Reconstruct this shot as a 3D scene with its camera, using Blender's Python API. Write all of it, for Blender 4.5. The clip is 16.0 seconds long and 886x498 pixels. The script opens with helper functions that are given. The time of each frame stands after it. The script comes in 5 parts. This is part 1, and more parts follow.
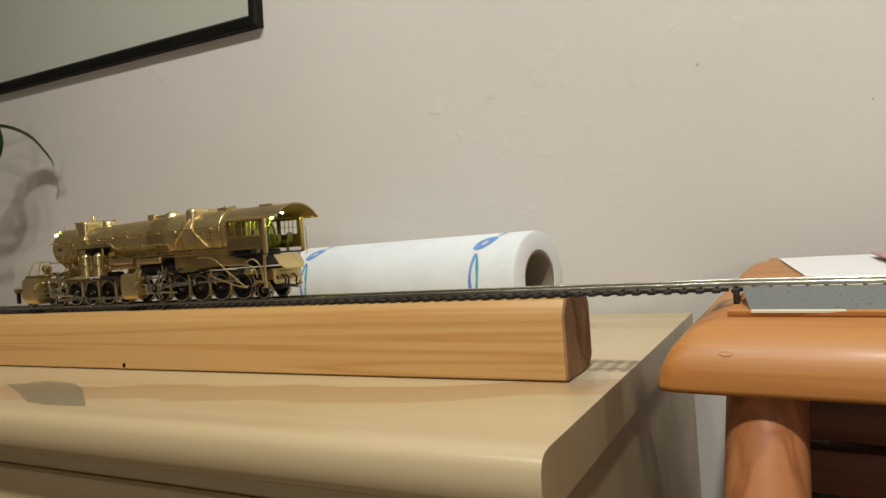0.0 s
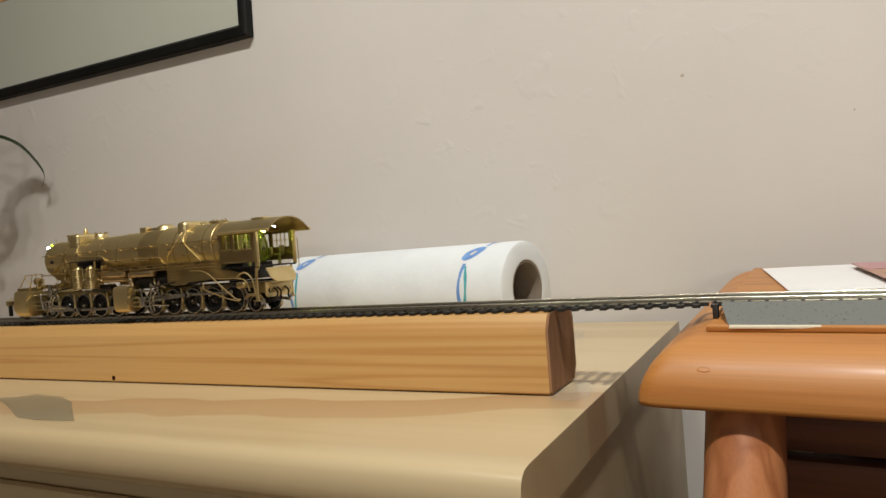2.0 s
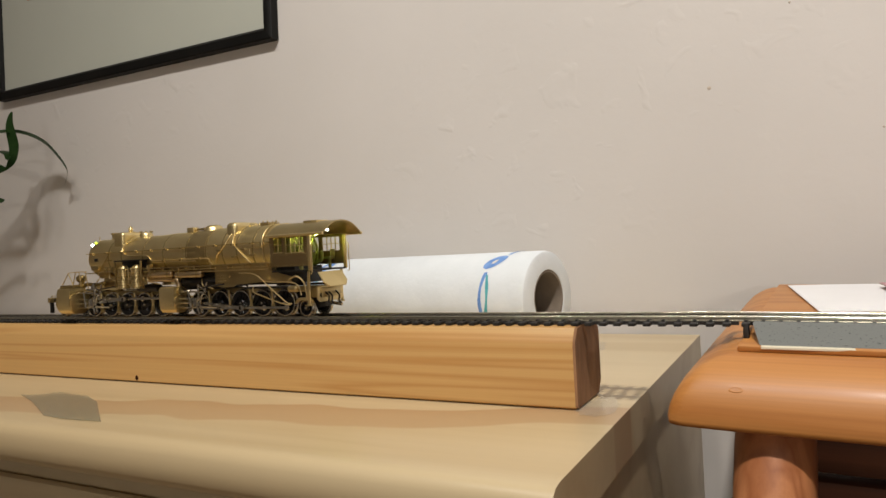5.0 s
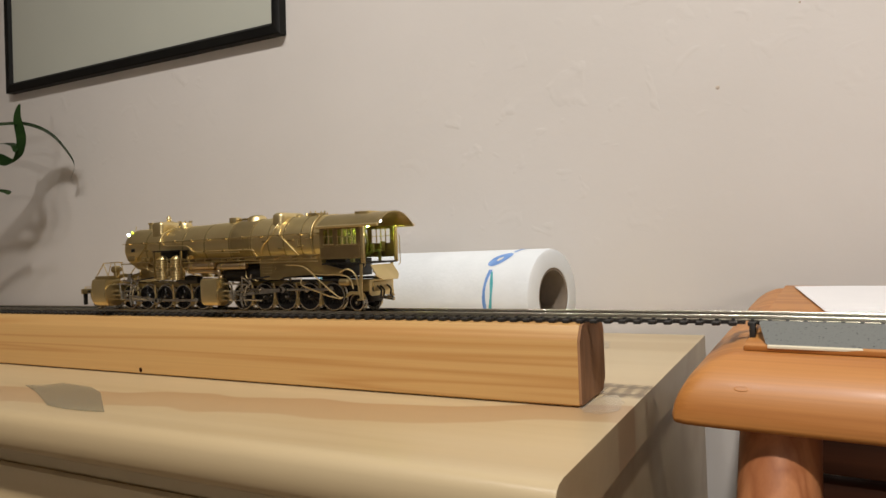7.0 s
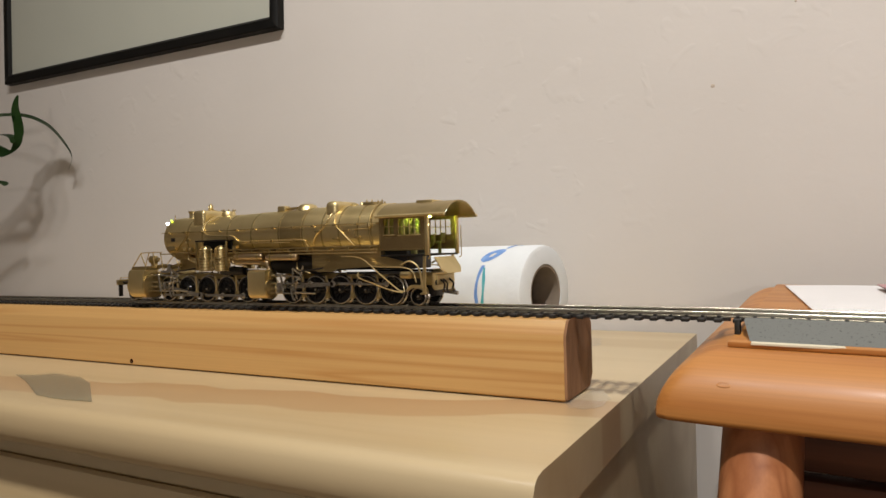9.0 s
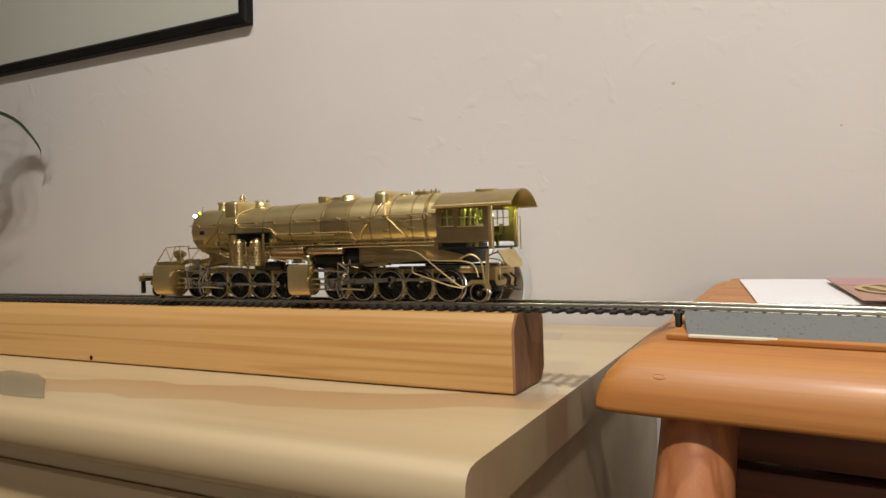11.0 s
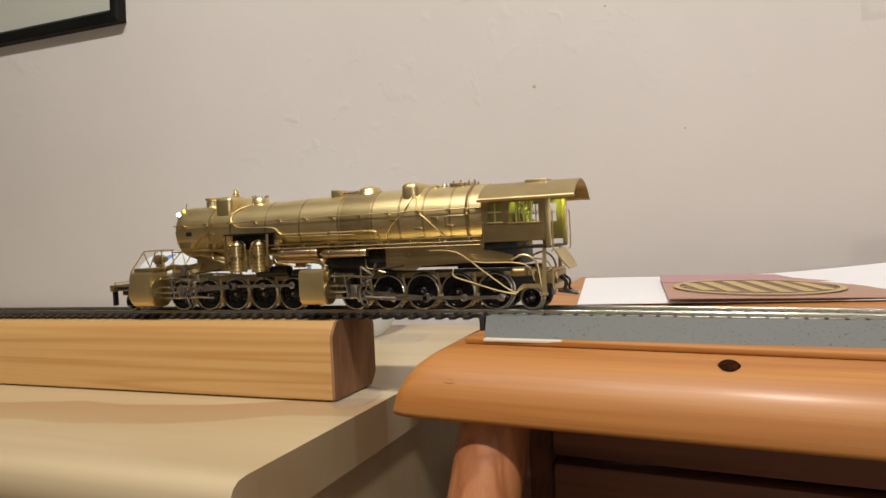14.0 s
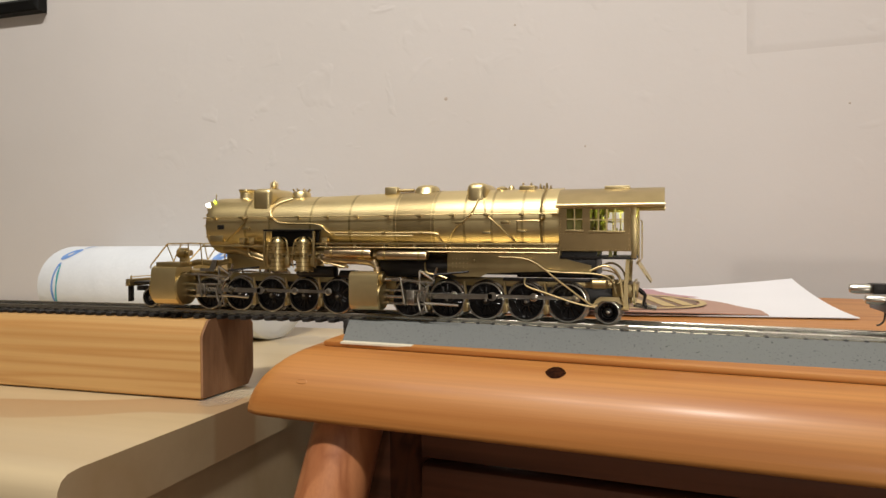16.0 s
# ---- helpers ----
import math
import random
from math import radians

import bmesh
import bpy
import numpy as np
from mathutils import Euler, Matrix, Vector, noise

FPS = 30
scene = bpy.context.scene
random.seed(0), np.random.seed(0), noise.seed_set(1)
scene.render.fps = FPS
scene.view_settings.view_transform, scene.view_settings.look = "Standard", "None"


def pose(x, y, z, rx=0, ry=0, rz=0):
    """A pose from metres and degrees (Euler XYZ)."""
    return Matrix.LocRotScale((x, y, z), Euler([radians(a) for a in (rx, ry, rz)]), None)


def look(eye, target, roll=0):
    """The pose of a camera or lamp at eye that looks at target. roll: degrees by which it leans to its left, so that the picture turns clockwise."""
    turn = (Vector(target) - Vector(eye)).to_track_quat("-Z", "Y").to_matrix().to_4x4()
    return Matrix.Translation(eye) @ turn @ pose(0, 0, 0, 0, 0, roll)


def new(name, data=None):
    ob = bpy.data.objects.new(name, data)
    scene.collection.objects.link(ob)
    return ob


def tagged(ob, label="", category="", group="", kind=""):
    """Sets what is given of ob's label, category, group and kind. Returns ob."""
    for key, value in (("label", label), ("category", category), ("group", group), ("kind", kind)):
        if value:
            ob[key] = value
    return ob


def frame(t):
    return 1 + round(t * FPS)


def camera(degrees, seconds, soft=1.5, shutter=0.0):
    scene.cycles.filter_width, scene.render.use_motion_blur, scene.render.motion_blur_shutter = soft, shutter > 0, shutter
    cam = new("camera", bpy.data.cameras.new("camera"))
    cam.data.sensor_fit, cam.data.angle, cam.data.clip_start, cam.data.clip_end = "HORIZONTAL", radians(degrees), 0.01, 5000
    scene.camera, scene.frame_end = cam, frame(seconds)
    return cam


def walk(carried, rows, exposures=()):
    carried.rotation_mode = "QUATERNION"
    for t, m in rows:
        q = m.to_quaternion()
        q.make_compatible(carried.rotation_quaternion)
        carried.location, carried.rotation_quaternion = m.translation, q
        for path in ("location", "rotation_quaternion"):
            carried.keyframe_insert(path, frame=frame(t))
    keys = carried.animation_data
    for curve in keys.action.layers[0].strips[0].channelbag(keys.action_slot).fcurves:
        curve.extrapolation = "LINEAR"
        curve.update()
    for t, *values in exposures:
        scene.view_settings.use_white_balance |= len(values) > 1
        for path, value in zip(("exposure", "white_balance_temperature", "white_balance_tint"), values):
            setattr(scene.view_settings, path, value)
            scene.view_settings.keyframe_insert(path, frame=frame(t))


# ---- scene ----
RAIL = 0.84  # height of the rail heads above the floor
cam = camera(65.87, 16.0, soft=1.5)
ROWS = [
    (0.0, -0.0751, -0.3222, 0.8649, 89.57, 4.14, 27.14),
    (0.5, -0.0737, -0.3221, 0.8684, 89.51, 4.64, 27.02),
    (1.0, -0.0714, -0.3248, 0.8713, 89.64, 4.73, 26.83),
    (1.5, -0.0708, -0.3246, 0.8716, 89.69, 4.62, 26.73),
    (2.0, -0.0690, -0.3235, 0.8708, 89.72, 4.41, 26.66),
    (2.5, -0.0686, -0.3230, 0.8713, 89.78, 4.37, 26.55),
    (3.0, -0.0703, -0.3239, 0.8726, 89.80, 4.18, 26.95),
    (3.5, -0.0717, -0.3253, 0.8736, 89.89, 4.06, 27.07),
    (4.0, -0.0723, -0.3247, 0.8736, 89.92, 3.82, 27.34),
    (4.5, -0.0729, -0.3253, 0.8755, 89.95, 3.37, 27.45),
    (5.0, -0.0759, -0.3276, 0.8754, 89.98, 3.04, 27.60),
    (7.5, -0.0768, -0.3269, 0.8735, 89.88, 1.88, 28.04),
    (8.0, -0.0749, -0.3266, 0.8740, 89.94, 1.45, 28.04),
    (8.5, -0.0734, -0.3255, 0.8725, 89.83, 1.56, 28.11),
    (11.0, -0.0549, -0.3194, 0.8708, 89.35, 1.75, 26.85),
    (11.5, -0.0493, -0.3169, 0.8705, 89.34, 1.76, 26.21),
    (12.0, -0.0399, -0.3130, 0.8703, 89.36, 1.91, 25.52),
    (12.5, -0.0297, -0.3090, 0.8704, 89.33, 2.15, 24.51),
    (13.0, -0.0188, -0.3056, 0.8714, 89.12, 2.45, 23.59),
    (13.5, -0.0075, -0.3005, 0.8712, 89.12, 2.42, 22.50),
    (14.0, -0.0024, -0.2976, 0.8736, 88.83, 2.71, 21.66),
    (14.5, 0.0033, -0.2974, 0.8715, 89.21, 2.41, 20.98),
    (15.0, 0.0137, -0.2972, 0.8716, 89.23, 1.72, 20.24),
    (15.5, 0.0226, -0.2967, 0.8716, 89.28, 0.99, 19.36),
    (16.0, 0.0384, -0.2938, 0.8727, 89.29, 0.50, 17.97),
]
walk(cam, [(t, pose(x, y, z, rx, ry, rz)) for t, x, y, z, rx, ry, rz in ROWS],
     [(0.0, -0.05, 6500, 5), (1.0, -0.03, 6500, 6), (3.0, 0.0, 6500, 8), (5.0, 0.0, 6500, 10), (8.0, 0.0, 6500, 11), (16.0, 0.0, 6500, 11)])

# travel of the model along the track
TRAVEL = [(0.0, -0.3734), (0.5, -0.3724), (1.0, -0.3725), (1.5, -0.3713), (2.0, -0.3706), (2.5, -0.3694), (3.0, -0.3666), (3.5, -0.3636), (4.0, -0.3600), (4.5, -0.3560), (5.0, -0.3508), (7.5, -0.3090), (8.0, -0.2976), (8.5, -0.2859), (11.0, -0.2089), (11.5, -0.1916), (12.0, -0.1735), (12.5, -0.1545), (13.0, -0.1348), (13.5, -0.1140), (14.0, -0.0932), (14.5, -0.0704), (15.0, -0.0484), (15.5, -0.0242), (16.0, 0.0000)]

# ---- light: a spot bar under the ceiling in front of the furniture, and a low lamp across the room ----
world = bpy.data.worlds.new("room")
scene.world = world
world.use_nodes = True
world.node_tree.nodes["Background"].inputs[0].default_value = (1.0, 0.9, 0.78, 1)
world.node_tree.nodes["Background"].inputs[1].default_value = 0.05
scene.view_settings.exposure = 0.0

for lamp_x, watts in ((-0.62, 7.0), (-0.28, 12.0), (0.06, 63.0)):
    lamp = bpy.data.lights.new("spot_lamp", "SPOT")
    lamp.energy, lamp.color, lamp.shadow_soft_size = watts, (1.0, 0.945, 0.88), 0.045
    lamp.spot_size, lamp.spot_blend = radians(118), 1.0
    new("spot_lamp", lamp).matrix_basis = look((lamp_x, -0.68, RAIL + 1.25), (lamp_x + 0.05, 0.15, RAIL + 0.10))

# a table lamp across the room, little higher than the track
lamp = bpy.data.lights.new("table_lamp", "POINT")
lamp.energy, lamp.color, lamp.shadow_soft_size = 20.0, (1.0, 0.93, 0.85), 0.05
new("table_lamp", lamp).matrix_basis = pose(0.56, -2.2, RAIL + 0.19)

# ---- materials ----
def nodes_of(name):
    m = bpy.data.materials.new(name)
    m.use_nodes = True
    t = m.node_tree
    return m, t, t.nodes["Principled BSDF"]


def ramp_node(t, stops):
    r = t.nodes.new("ShaderNodeValToRGB")
    while len(r.color_ramp.elements) < len(stops):
        r.color_ramp.elements.new(0.5)
    for e, (at, col) in zip(r.color_ramp.elements, stops):
        e.position, e.color = at, (*col, 1)
    return r


def noise_node(t, scale, stretch=(1, 1, 1), detail=4.0, distortion=0.0, rough=0.55):
    co = t.nodes.new("ShaderNodeTexCoord")
    mp = t.nodes.new("ShaderNodeMapping")
    mp.inputs["Scale"].default_value = stretch
    n = t.nodes.new("ShaderNodeTexNoise")
    n.inputs["Scale"].default_value, n.inputs["Detail"].default_value = scale, detail
    n.inputs["Distortion"].default_value, n.inputs["Roughness"].default_value = distortion, rough
    t.links.new(co.outputs["Object"], mp.inputs["Vector"])
    t.links.new(mp.outputs["Vector"], n.inputs["Vector"])
    return n


def surface(name, dark, light, rough=0.5, metal=0.0, scale=40.0, stretch=(1, 1, 1), fine=400.0, bump=0.1, depth=0.0004,
            spread=(0.3, 0.7), rough_var=0.1, coat=0.0):
    """A two-scale varied surface: broad tone by one noise, fine relief by another."""
    m, t, b = nodes_of(name)
    n1 = noise_node(t, scale, stretch)
    r = ramp_node(t, [(spread[0], dark), (spread[1], light)])
    t.links.new(n1.outputs["Fac"], r.inputs["Fac"])
    t.links.new(r.outputs["Color"], b.inputs["Base Color"])
    n2 = noise_node(t, fine, stretch, 3.0)
    bp = t.nodes.new("ShaderNodeBump")
    bp.inputs["Strength"].default_value, bp.inputs["Distance"].default_value = bump, depth
    t.links.new(n2.outputs["Fac"], bp.inputs["Height"])
    t.links.new(bp.outputs["Normal"], b.inputs["Normal"])
    mr = t.nodes.new("ShaderNodeMapRange")
    mr.inputs["To Min"].default_value, mr.inputs["To Max"].default_value = max(0.02, rough - rough_var), min(1, rough + rough_var)
    t.links.new(n1.outputs["Fac"], mr.inputs["Value"])
    t.links.new(mr.outputs["Result"], b.inputs["Roughness"])
    b.inputs["Metallic"].default_value = metal
    b.inputs["Coat Weight"].default_value = coat
    b.inputs["Coat Roughness"].default_value = 0.25
    return m


def wood(name, dark, light, ring_scale, along=0.06, rough=0.45, distortion=3.0, axis="x", coat=0.0, contrast=(0.35, 0.75), fleck=0.25, lines=7.0):
    """Sawn softwood: long grain bands along one axis with fine fibre over them."""
    m, t, b = nodes_of(name)
    st = {"x": (along, 1, 1), "y": (1, along, 1), "z": (1, 1, along)}[axis]
    n1 = noise_node(t, ring_scale, st, 2.0, distortion * 0.1, 0.4)
    w = t.nodes.new("ShaderNodeMath")
    w.operation = "MULTIPLY"
    w.inputs[1].default_value = lines
    fr = t.nodes.new("ShaderNodeMath")
    fr.operation = "PINGPONG"
    fr.inputs[1].default_value = 1.0
    t.links.new(n1.outputs["Fac"], w.inputs[0])
    t.links.new(w.outputs[0], fr.inputs[0])
    r = ramp_node(t, [(contrast[0], light), (contrast[1], dark)])
    t.links.new(fr.outputs[0], r.inputs["Fac"])
    n2 = noise_node(t, ring_scale * 14, tuple(0.25 * v if v != 1 else 1 for v in st), 4.0)
    mx = t.nodes.new("ShaderNodeMix")
    mx.data_type, mx.blend_type = "RGBA", "MULTIPLY"
    mx.inputs["Factor"].default_value = fleck
    r2 = ramp_node(t, [(0.3, (0.6, 0.52, 0.45)), (0.7, (1, 1, 1))])
    t.links.new(n2.outputs["Fac"], r2.inputs["Fac"])
    t.links.new(r.outputs["Color"], mx.inputs["A"])
    t.links.new(r2.outputs["Color"], mx.inputs["B"])
    t.links.new(mx.outputs["Result"], b.inputs["Base Color"])
    bp = t.nodes.new("ShaderNodeBump")
    bp.inputs["Strength"].default_value, bp.inputs["Distance"].default_value = 0.12, 0.0003
    t.links.new(n2.outputs["Fac"], bp.inputs["Height"])
    t.links.new(bp.outputs["Normal"], b.inputs["Normal"])
    b.inputs["Roughness"].default_value = rough
    b.inputs["Coat Weight"].default_value, b.inputs["Coat Roughness"].default_value = coat, 0.22
    return m


def plaster():
    m, t, b = nodes_of("painted_plaster")
    n1 = noise_node(t, 3.5, detail=5.0)
    r = ramp_node(t, [(0.3, (0.645, 0.615, 0.577)), (0.7, (0.70, 0.668, 0.632))])
    t.links.new(n1.outputs["Fac"], r.inputs["Fac"])
    t.links.new(r.outputs["Color"], b.inputs["Base Color"])
    b.inputs["Roughness"].default_value = 0.75
    lumps = noise_node(t, 34.0, detail=2.0, distortion=0.6)
    lr = ramp_node(t, [(0.60, (0, 0, 0)), (0.74, (1, 1, 1))])
    t.links.new(lumps.outputs["Fac"], lr.inputs["Fac"])
    fine = noise_node(t, 70.0, detail=4.0)
    mask = noise_node(t, 2.2, detail=1.0)
    mr = ramp_node(t, [(0.45, (0.0, 0.0, 0.0)), (0.60, (1, 1, 1))])
    t.links.new(mask.outputs["Fac"], mr.inputs["Fac"])
    mul = t.nodes.new("ShaderNodeMath")
    mul.operation = "MULTIPLY"
    t.links.new(lr.outputs["Color"], mul.inputs[0])
    t.links.new(mr.outputs["Color"], mul.inputs[1])
    b1 = t.nodes.new("ShaderNodeBump")
    b1.inputs["Strength"].default_value, b1.inputs["Distance"].default_value = 0.25, 0.0015
    t.links.new(mul.outputs[0], b1.inputs["Height"])
    b2 = t.nodes.new("ShaderNodeBump")
    b2.inputs["Strength"].default_value, b2.inputs["Distance"].default_value = 0.16, 0.0014
    t.links.new(fine.outputs["Fac"], b2.inputs["Height"])
    t.links.new(b1.outputs["Normal"], b2.inputs["Normal"])
    t.links.new(b2.outputs["Normal"], b.inputs["Normal"])
    return m


M_WALL = plaster()
M_STAIN = surface("brown_wall_mark", (0.50, 0.42, 0.34), (0.58, 0.50, 0.42), 0.8, 0, 300)
M_CEIL = surface("ceiling_paint", (0.72, 0.70, 0.66), (0.78, 0.76, 0.72), 0.9, 0, 4.0, fine=120.0)
M_FLOOR = wood("floor_boards", (0.16, 0.09, 0.05), (0.28, 0.17, 0.09), 9.0, rough=0.5)
M_DRESSER = wood("pale_pine", (0.53, 0.405, 0.225), (0.61, 0.495, 0.305), 11.0, 0.09, 0.36, coat=0.25, contrast=(0.3, 1.0), fleck=0.12)


def dresser_top_pine():
    """The same pine with one broad, darker heartwood figure running along the board."""
    m = wood("pale_pine_board", (0.54, 0.415, 0.235), (0.61, 0.495, 0.305), 11.0, 0.09, 0.36, coat=0.25, contrast=(0.3, 1.0), fleck=0.12)
    t = m.node_tree
    b = t.nodes["Principled BSDF"]
    plain = b.inputs["Base Color"].links[0].from_socket
    co = t.nodes.new("ShaderNodeTexCoord")
    xyz = t.nodes.new("ShaderNodeSeparateXYZ")
    t.links.new(co.outputs["Object"], xyz.inputs[0])

    def calc(op, a, c):
        n = t.nodes.new("ShaderNodeMath")
        n.operation = op
        for k, v in enumerate((a, c)):
            if isinstance(v, float):
                n.inputs[k].default_value = v
            else:
                t.links.new(v, n.inputs[k])
        return n.outputs[0]
    wander = noise_node(t, 9.0, (1, 0.2, 0.2), 2.0)
    across = calc("SUBTRACT", xyz.outputs[1], calc("MULTIPLY", xyz.outputs[0], 0.17))
    across = calc("ADD", across, calc("MULTIPLY", wander.outputs["Fac"], 0.05))
    at = calc("MULTIPLY", calc("ADD", across, 0.125), 10.0)
    fig = ramp_node(t, [(0.27, (0, 0, 0)), (0.30, (0.75, 0.75, 0.75)), (0.48, (0.85, 0.85, 0.85)), (0.60, (1, 1, 1)), (0.625, (0, 0, 0))])
    t.links.new(at, fig.inputs["Fac"])
    mx = t.nodes.new("ShaderNodeMix")
    mx.data_type = "RGBA"
    t.links.new(fig.outputs["Color"], mx.inputs["Factor"])
    t.links.new(plain, mx.inputs["A"])
    mx.inputs["B"].default_value = (0.45, 0.295, 0.155, 1)
    t.links.new(mx.outputs["Result"], b.inputs["Base Color"])
    return m


M_DRESSER_TOP = dresser_top_pine()
M_BEAM = wood("beam_pine", (0.51, 0.268, 0.085), (0.60, 0.36, 0.133), 75.0, 0.018, 0.42, contrast=(0.45, 1.0), fleck=0.16, coat=0.2, lines=11.0)
M_BEAM_END = surface("end_grain", (0.21, 0.105, 0.047), (0.33, 0.175, 0.085), 0.85, 0, 160, (1, 1, 0.25), fine=900, bump=0.5, depth=0.0006)
M_ORANGE = wood("varnished_pine", (0.45, 0.172, 0.036), (0.55, 0.24, 0.06), 60.0, 0.03, 0.5, coat=0.12, contrast=(0.3, 1.0), fleck=0.35, lines=8.0)
M_ORANGE_DARK = surface("pale_pine_knot", (0.40, 0.14, 0.035), (0.54, 0.22, 0.06), 0.25, 0, 500, coat=0.6)
M_KNOT = surface("black_pine_knot", (0.006, 0.003, 0.002), (0.05, 0.016, 0.006), 0.95, 0, 700, bump=0.6)
M_KNOT.node_tree.nodes["Principled BSDF"].inputs["Specular IOR Level"].default_value = 0.05
M_LEG = wood("leg_pine", (0.34, 0.12, 0.045), (0.50, 0.205, 0.085), 70.0, 0.16, 0.34, axis="z", coat=0.4, contrast=(0.4, 1.0), lines=7.0)
# bench pine darkened in its base colour for the shade below the seat
M_UNDER_SHADED = wood("shaded_under_pine", (0.085, 0.031, 0.016), (0.18, 0.068, 0.033), 50.0, 0.04, 0.5, contrast=(0.2, 1.0))
M_BLACK = surface("black_frame_paint", (0.004, 0.004, 0.004), (0.008, 0.008, 0.007), 0.5, 0, 30)
M_BLACK.node_tree.nodes["Principled BSDF"].inputs["Specular IOR Level"].default_value = 0.2
M_PICTURE = surface("picture_paper", (0.50, 0.52, 0.45), (0.54, 0.56, 0.49), 0.3, 0, 3.0, fine=60, bump=0.0)
M_TIE = surface("black_plastic", (0.010, 0.009, 0.008), (0.02, 0.018, 0.016), 0.5, 0, 300)
M_RAIL = surface("nickel_rail", (0.56, 0.54, 0.47), (0.66, 0.64, 0.56), 0.20, 1.0, 200, (0.05, 1, 1), fine=900, bump=0.0, depth=0.0001, rough_var=0.02)
M_FOAM = surface("grey_foam", (0.07, 0.075, 0.07), (0.175, 0.185, 0.175), 0.95, 0, 1000, fine=1500, bump=0.5, depth=0.0004, spread=(0.30, 0.40))
M_CARD = surface("cream_card", (0.72, 0.66, 0.5), (0.78, 0.72, 0.56), 0.8, 0, 60)
M_TISSUE = surface("white_tissue", (0.75, 0.80, 0.83), (0.82, 0.87, 0.90), 0.95, 0, 30, fine=95, bump=0.3, depth=0.002)
M_TISSUE_SIDE = surface("tissue_layers", (0.70, 0.68, 0.64), (0.78, 0.76, 0.72), 0.95, 0, 300, fine=900, bump=0.4)
M_CORE = surface("cardboard_core", (0.20, 0.16, 0.12), (0.28, 0.23, 0.18), 0.9, 0, 50)
M_BLUE = surface("blue_print", (0.12, 0.26, 0.62), (0.24, 0.42, 0.78), 0.9, 0, 160)
M_TEAL = surface("teal_print", (0.05, 0.36, 0.42), (0.15, 0.5, 0.55), 0.9, 0, 160)
M_LEAF = surface("leaf_green", (0.015, 0.05, 0.012), (0.04, 0.10, 0.02), 0.4, 0, 60, (0.2, 1, 1))
M_PAPER = surface("white_paper", (0.78, 0.78, 0.79), (0.84, 0.84, 0.85), 0.7, 0, 10, fine=200, bump=0.05)
M_LEAFLET = surface("brown_print", (0.42, 0.235, 0.165), (0.48, 0.275, 0.195), 0.4, 0, 25, bump=0.0)
M_MAUVE = surface("mauve_print", (0.46, 0.24, 0.255), (0.52, 0.28, 0.295), 0.4, 0, 25, bump=0.0)
M_EMBLEM = surface("emblem_brown", (0.16, 0.085, 0.04), (0.22, 0.12, 0.06), 0.4, 0, 60, bump=0.0)
M_ORANGEINK = surface("orange_print", (0.55, 0.26, 0.12), (0.62, 0.32, 0.16), 0.3, 0, 30, bump=0.0)
M_GOLDINK = surface("gold_print", (0.50, 0.36, 0.13), (0.58, 0.43, 0.18), 0.4, 0, 40, bump=0.0)
M_BRASS = surface("polished_brass", (0.68, 0.545, 0.265), (0.80, 0.66, 0.355), 0.40, 1.0, 45, fine=900, bump=0.02, depth=0.0001, rough_var=0.04)
M_BRASS_DULL = surface("satin_brass", (0.42, 0.325, 0.155), (0.54, 0.425, 0.215), 0.40, 1.0, 70, fine=600, bump=0.06, depth=0.0002)
M_CAB = surface("browned_brass", (0.30, 0.215, 0.10), (0.39, 0.285, 0.14), 0.42, 1.0, 90, fine=600, bump=0.06, depth=0.0002)
M_STEEL = surface("nickel_steel", (0.50, 0.475, 0.415), (0.68, 0.65, 0.57), 0.22, 1.0, 300, fine=900, bump=0.04, depth=0.0001)
M_COPPER = surface("rosy_brass", (0.56, 0.43, 0.25), (0.68, 0.54, 0.34), 0.32, 1.0, 60, fine=500, bump=0.03, depth=0.0002)
M_BACKHEAD = surface("tinted_brass", (0.34, 0.33, 0.10), (0.48, 0.46, 0.17), 0.45, 0.5, 120)
M_WHEEL = surface("black_wheel_paint", (0.002, 0.002, 0.002), (0.005, 0.0045, 0.0045), 0.2, 0, 300)


def glow(name, color, strength):
    m, t, b = nodes_of(name)
    b.inputs["Base Color"].default_value = (*color, 1)
    b.inputs["Emission Color"].default_value = (*color, 1)
    b.inputs["Emission Strength"].default_value = strength
    return m


M_LAMP = glow("lamp_lens", (0.95, 1.0, 0.92), 22.0)
# green glow for spilled lamp light, not a lamp of its own
M_GREENGLOW = glow("green_lamp_spill", (0.65, 1.0, 0.05), 3.0)
M_CABGLOW = glow("cab_lamp", (0.72, 1.0, 0.16), 85.0)
M_FILM, _t, _b = nodes_of("clear_film")
_b.inputs["Base Color"].default_value = (0.75, 0.78, 0.76, 1)
_b.inputs["Roughness"].default_value, _b.inputs["Alpha"].default_value = 0.12, 0.13
M_SCRAP, _t, _b = nodes_of("smoky_film")
_b.inputs["Base Color"].default_value = (0.30, 0.29, 0.21, 1)
_b.inputs["Roughness"].default_value, _b.inputs["Alpha"].default_value = 0.3, 0.34
M_DARK = surface("near_black_metal", (0.008, 0.007, 0.006), (0.02, 0.017, 0.014), 0.4, 0.3, 200, fine=700, bump=0.05, depth=0.0001)


# ---- mesh helpers ----
def box(bm, x0, x1, y0, y1, z0, z1, bevel=0.0, seg=2):
    vs = bmesh.ops.create_cube(bm, size=1)["verts"]
    for v in vs:
        v.co = Vector(((x0 + x1) / 2 + v.co.x * (x1 - x0), (y0 + y1) / 2 + v.co.y * (y1 - y0), (z0 + z1) / 2 + v.co.z * (z1 - z0)))
    if bevel:
        es = list({e for v in vs for e in v.link_edges})
        bmesh.ops.bevel(bm, geom=es, offset=bevel, segments=seg, profile=0.5, affect="EDGES")
    return bm


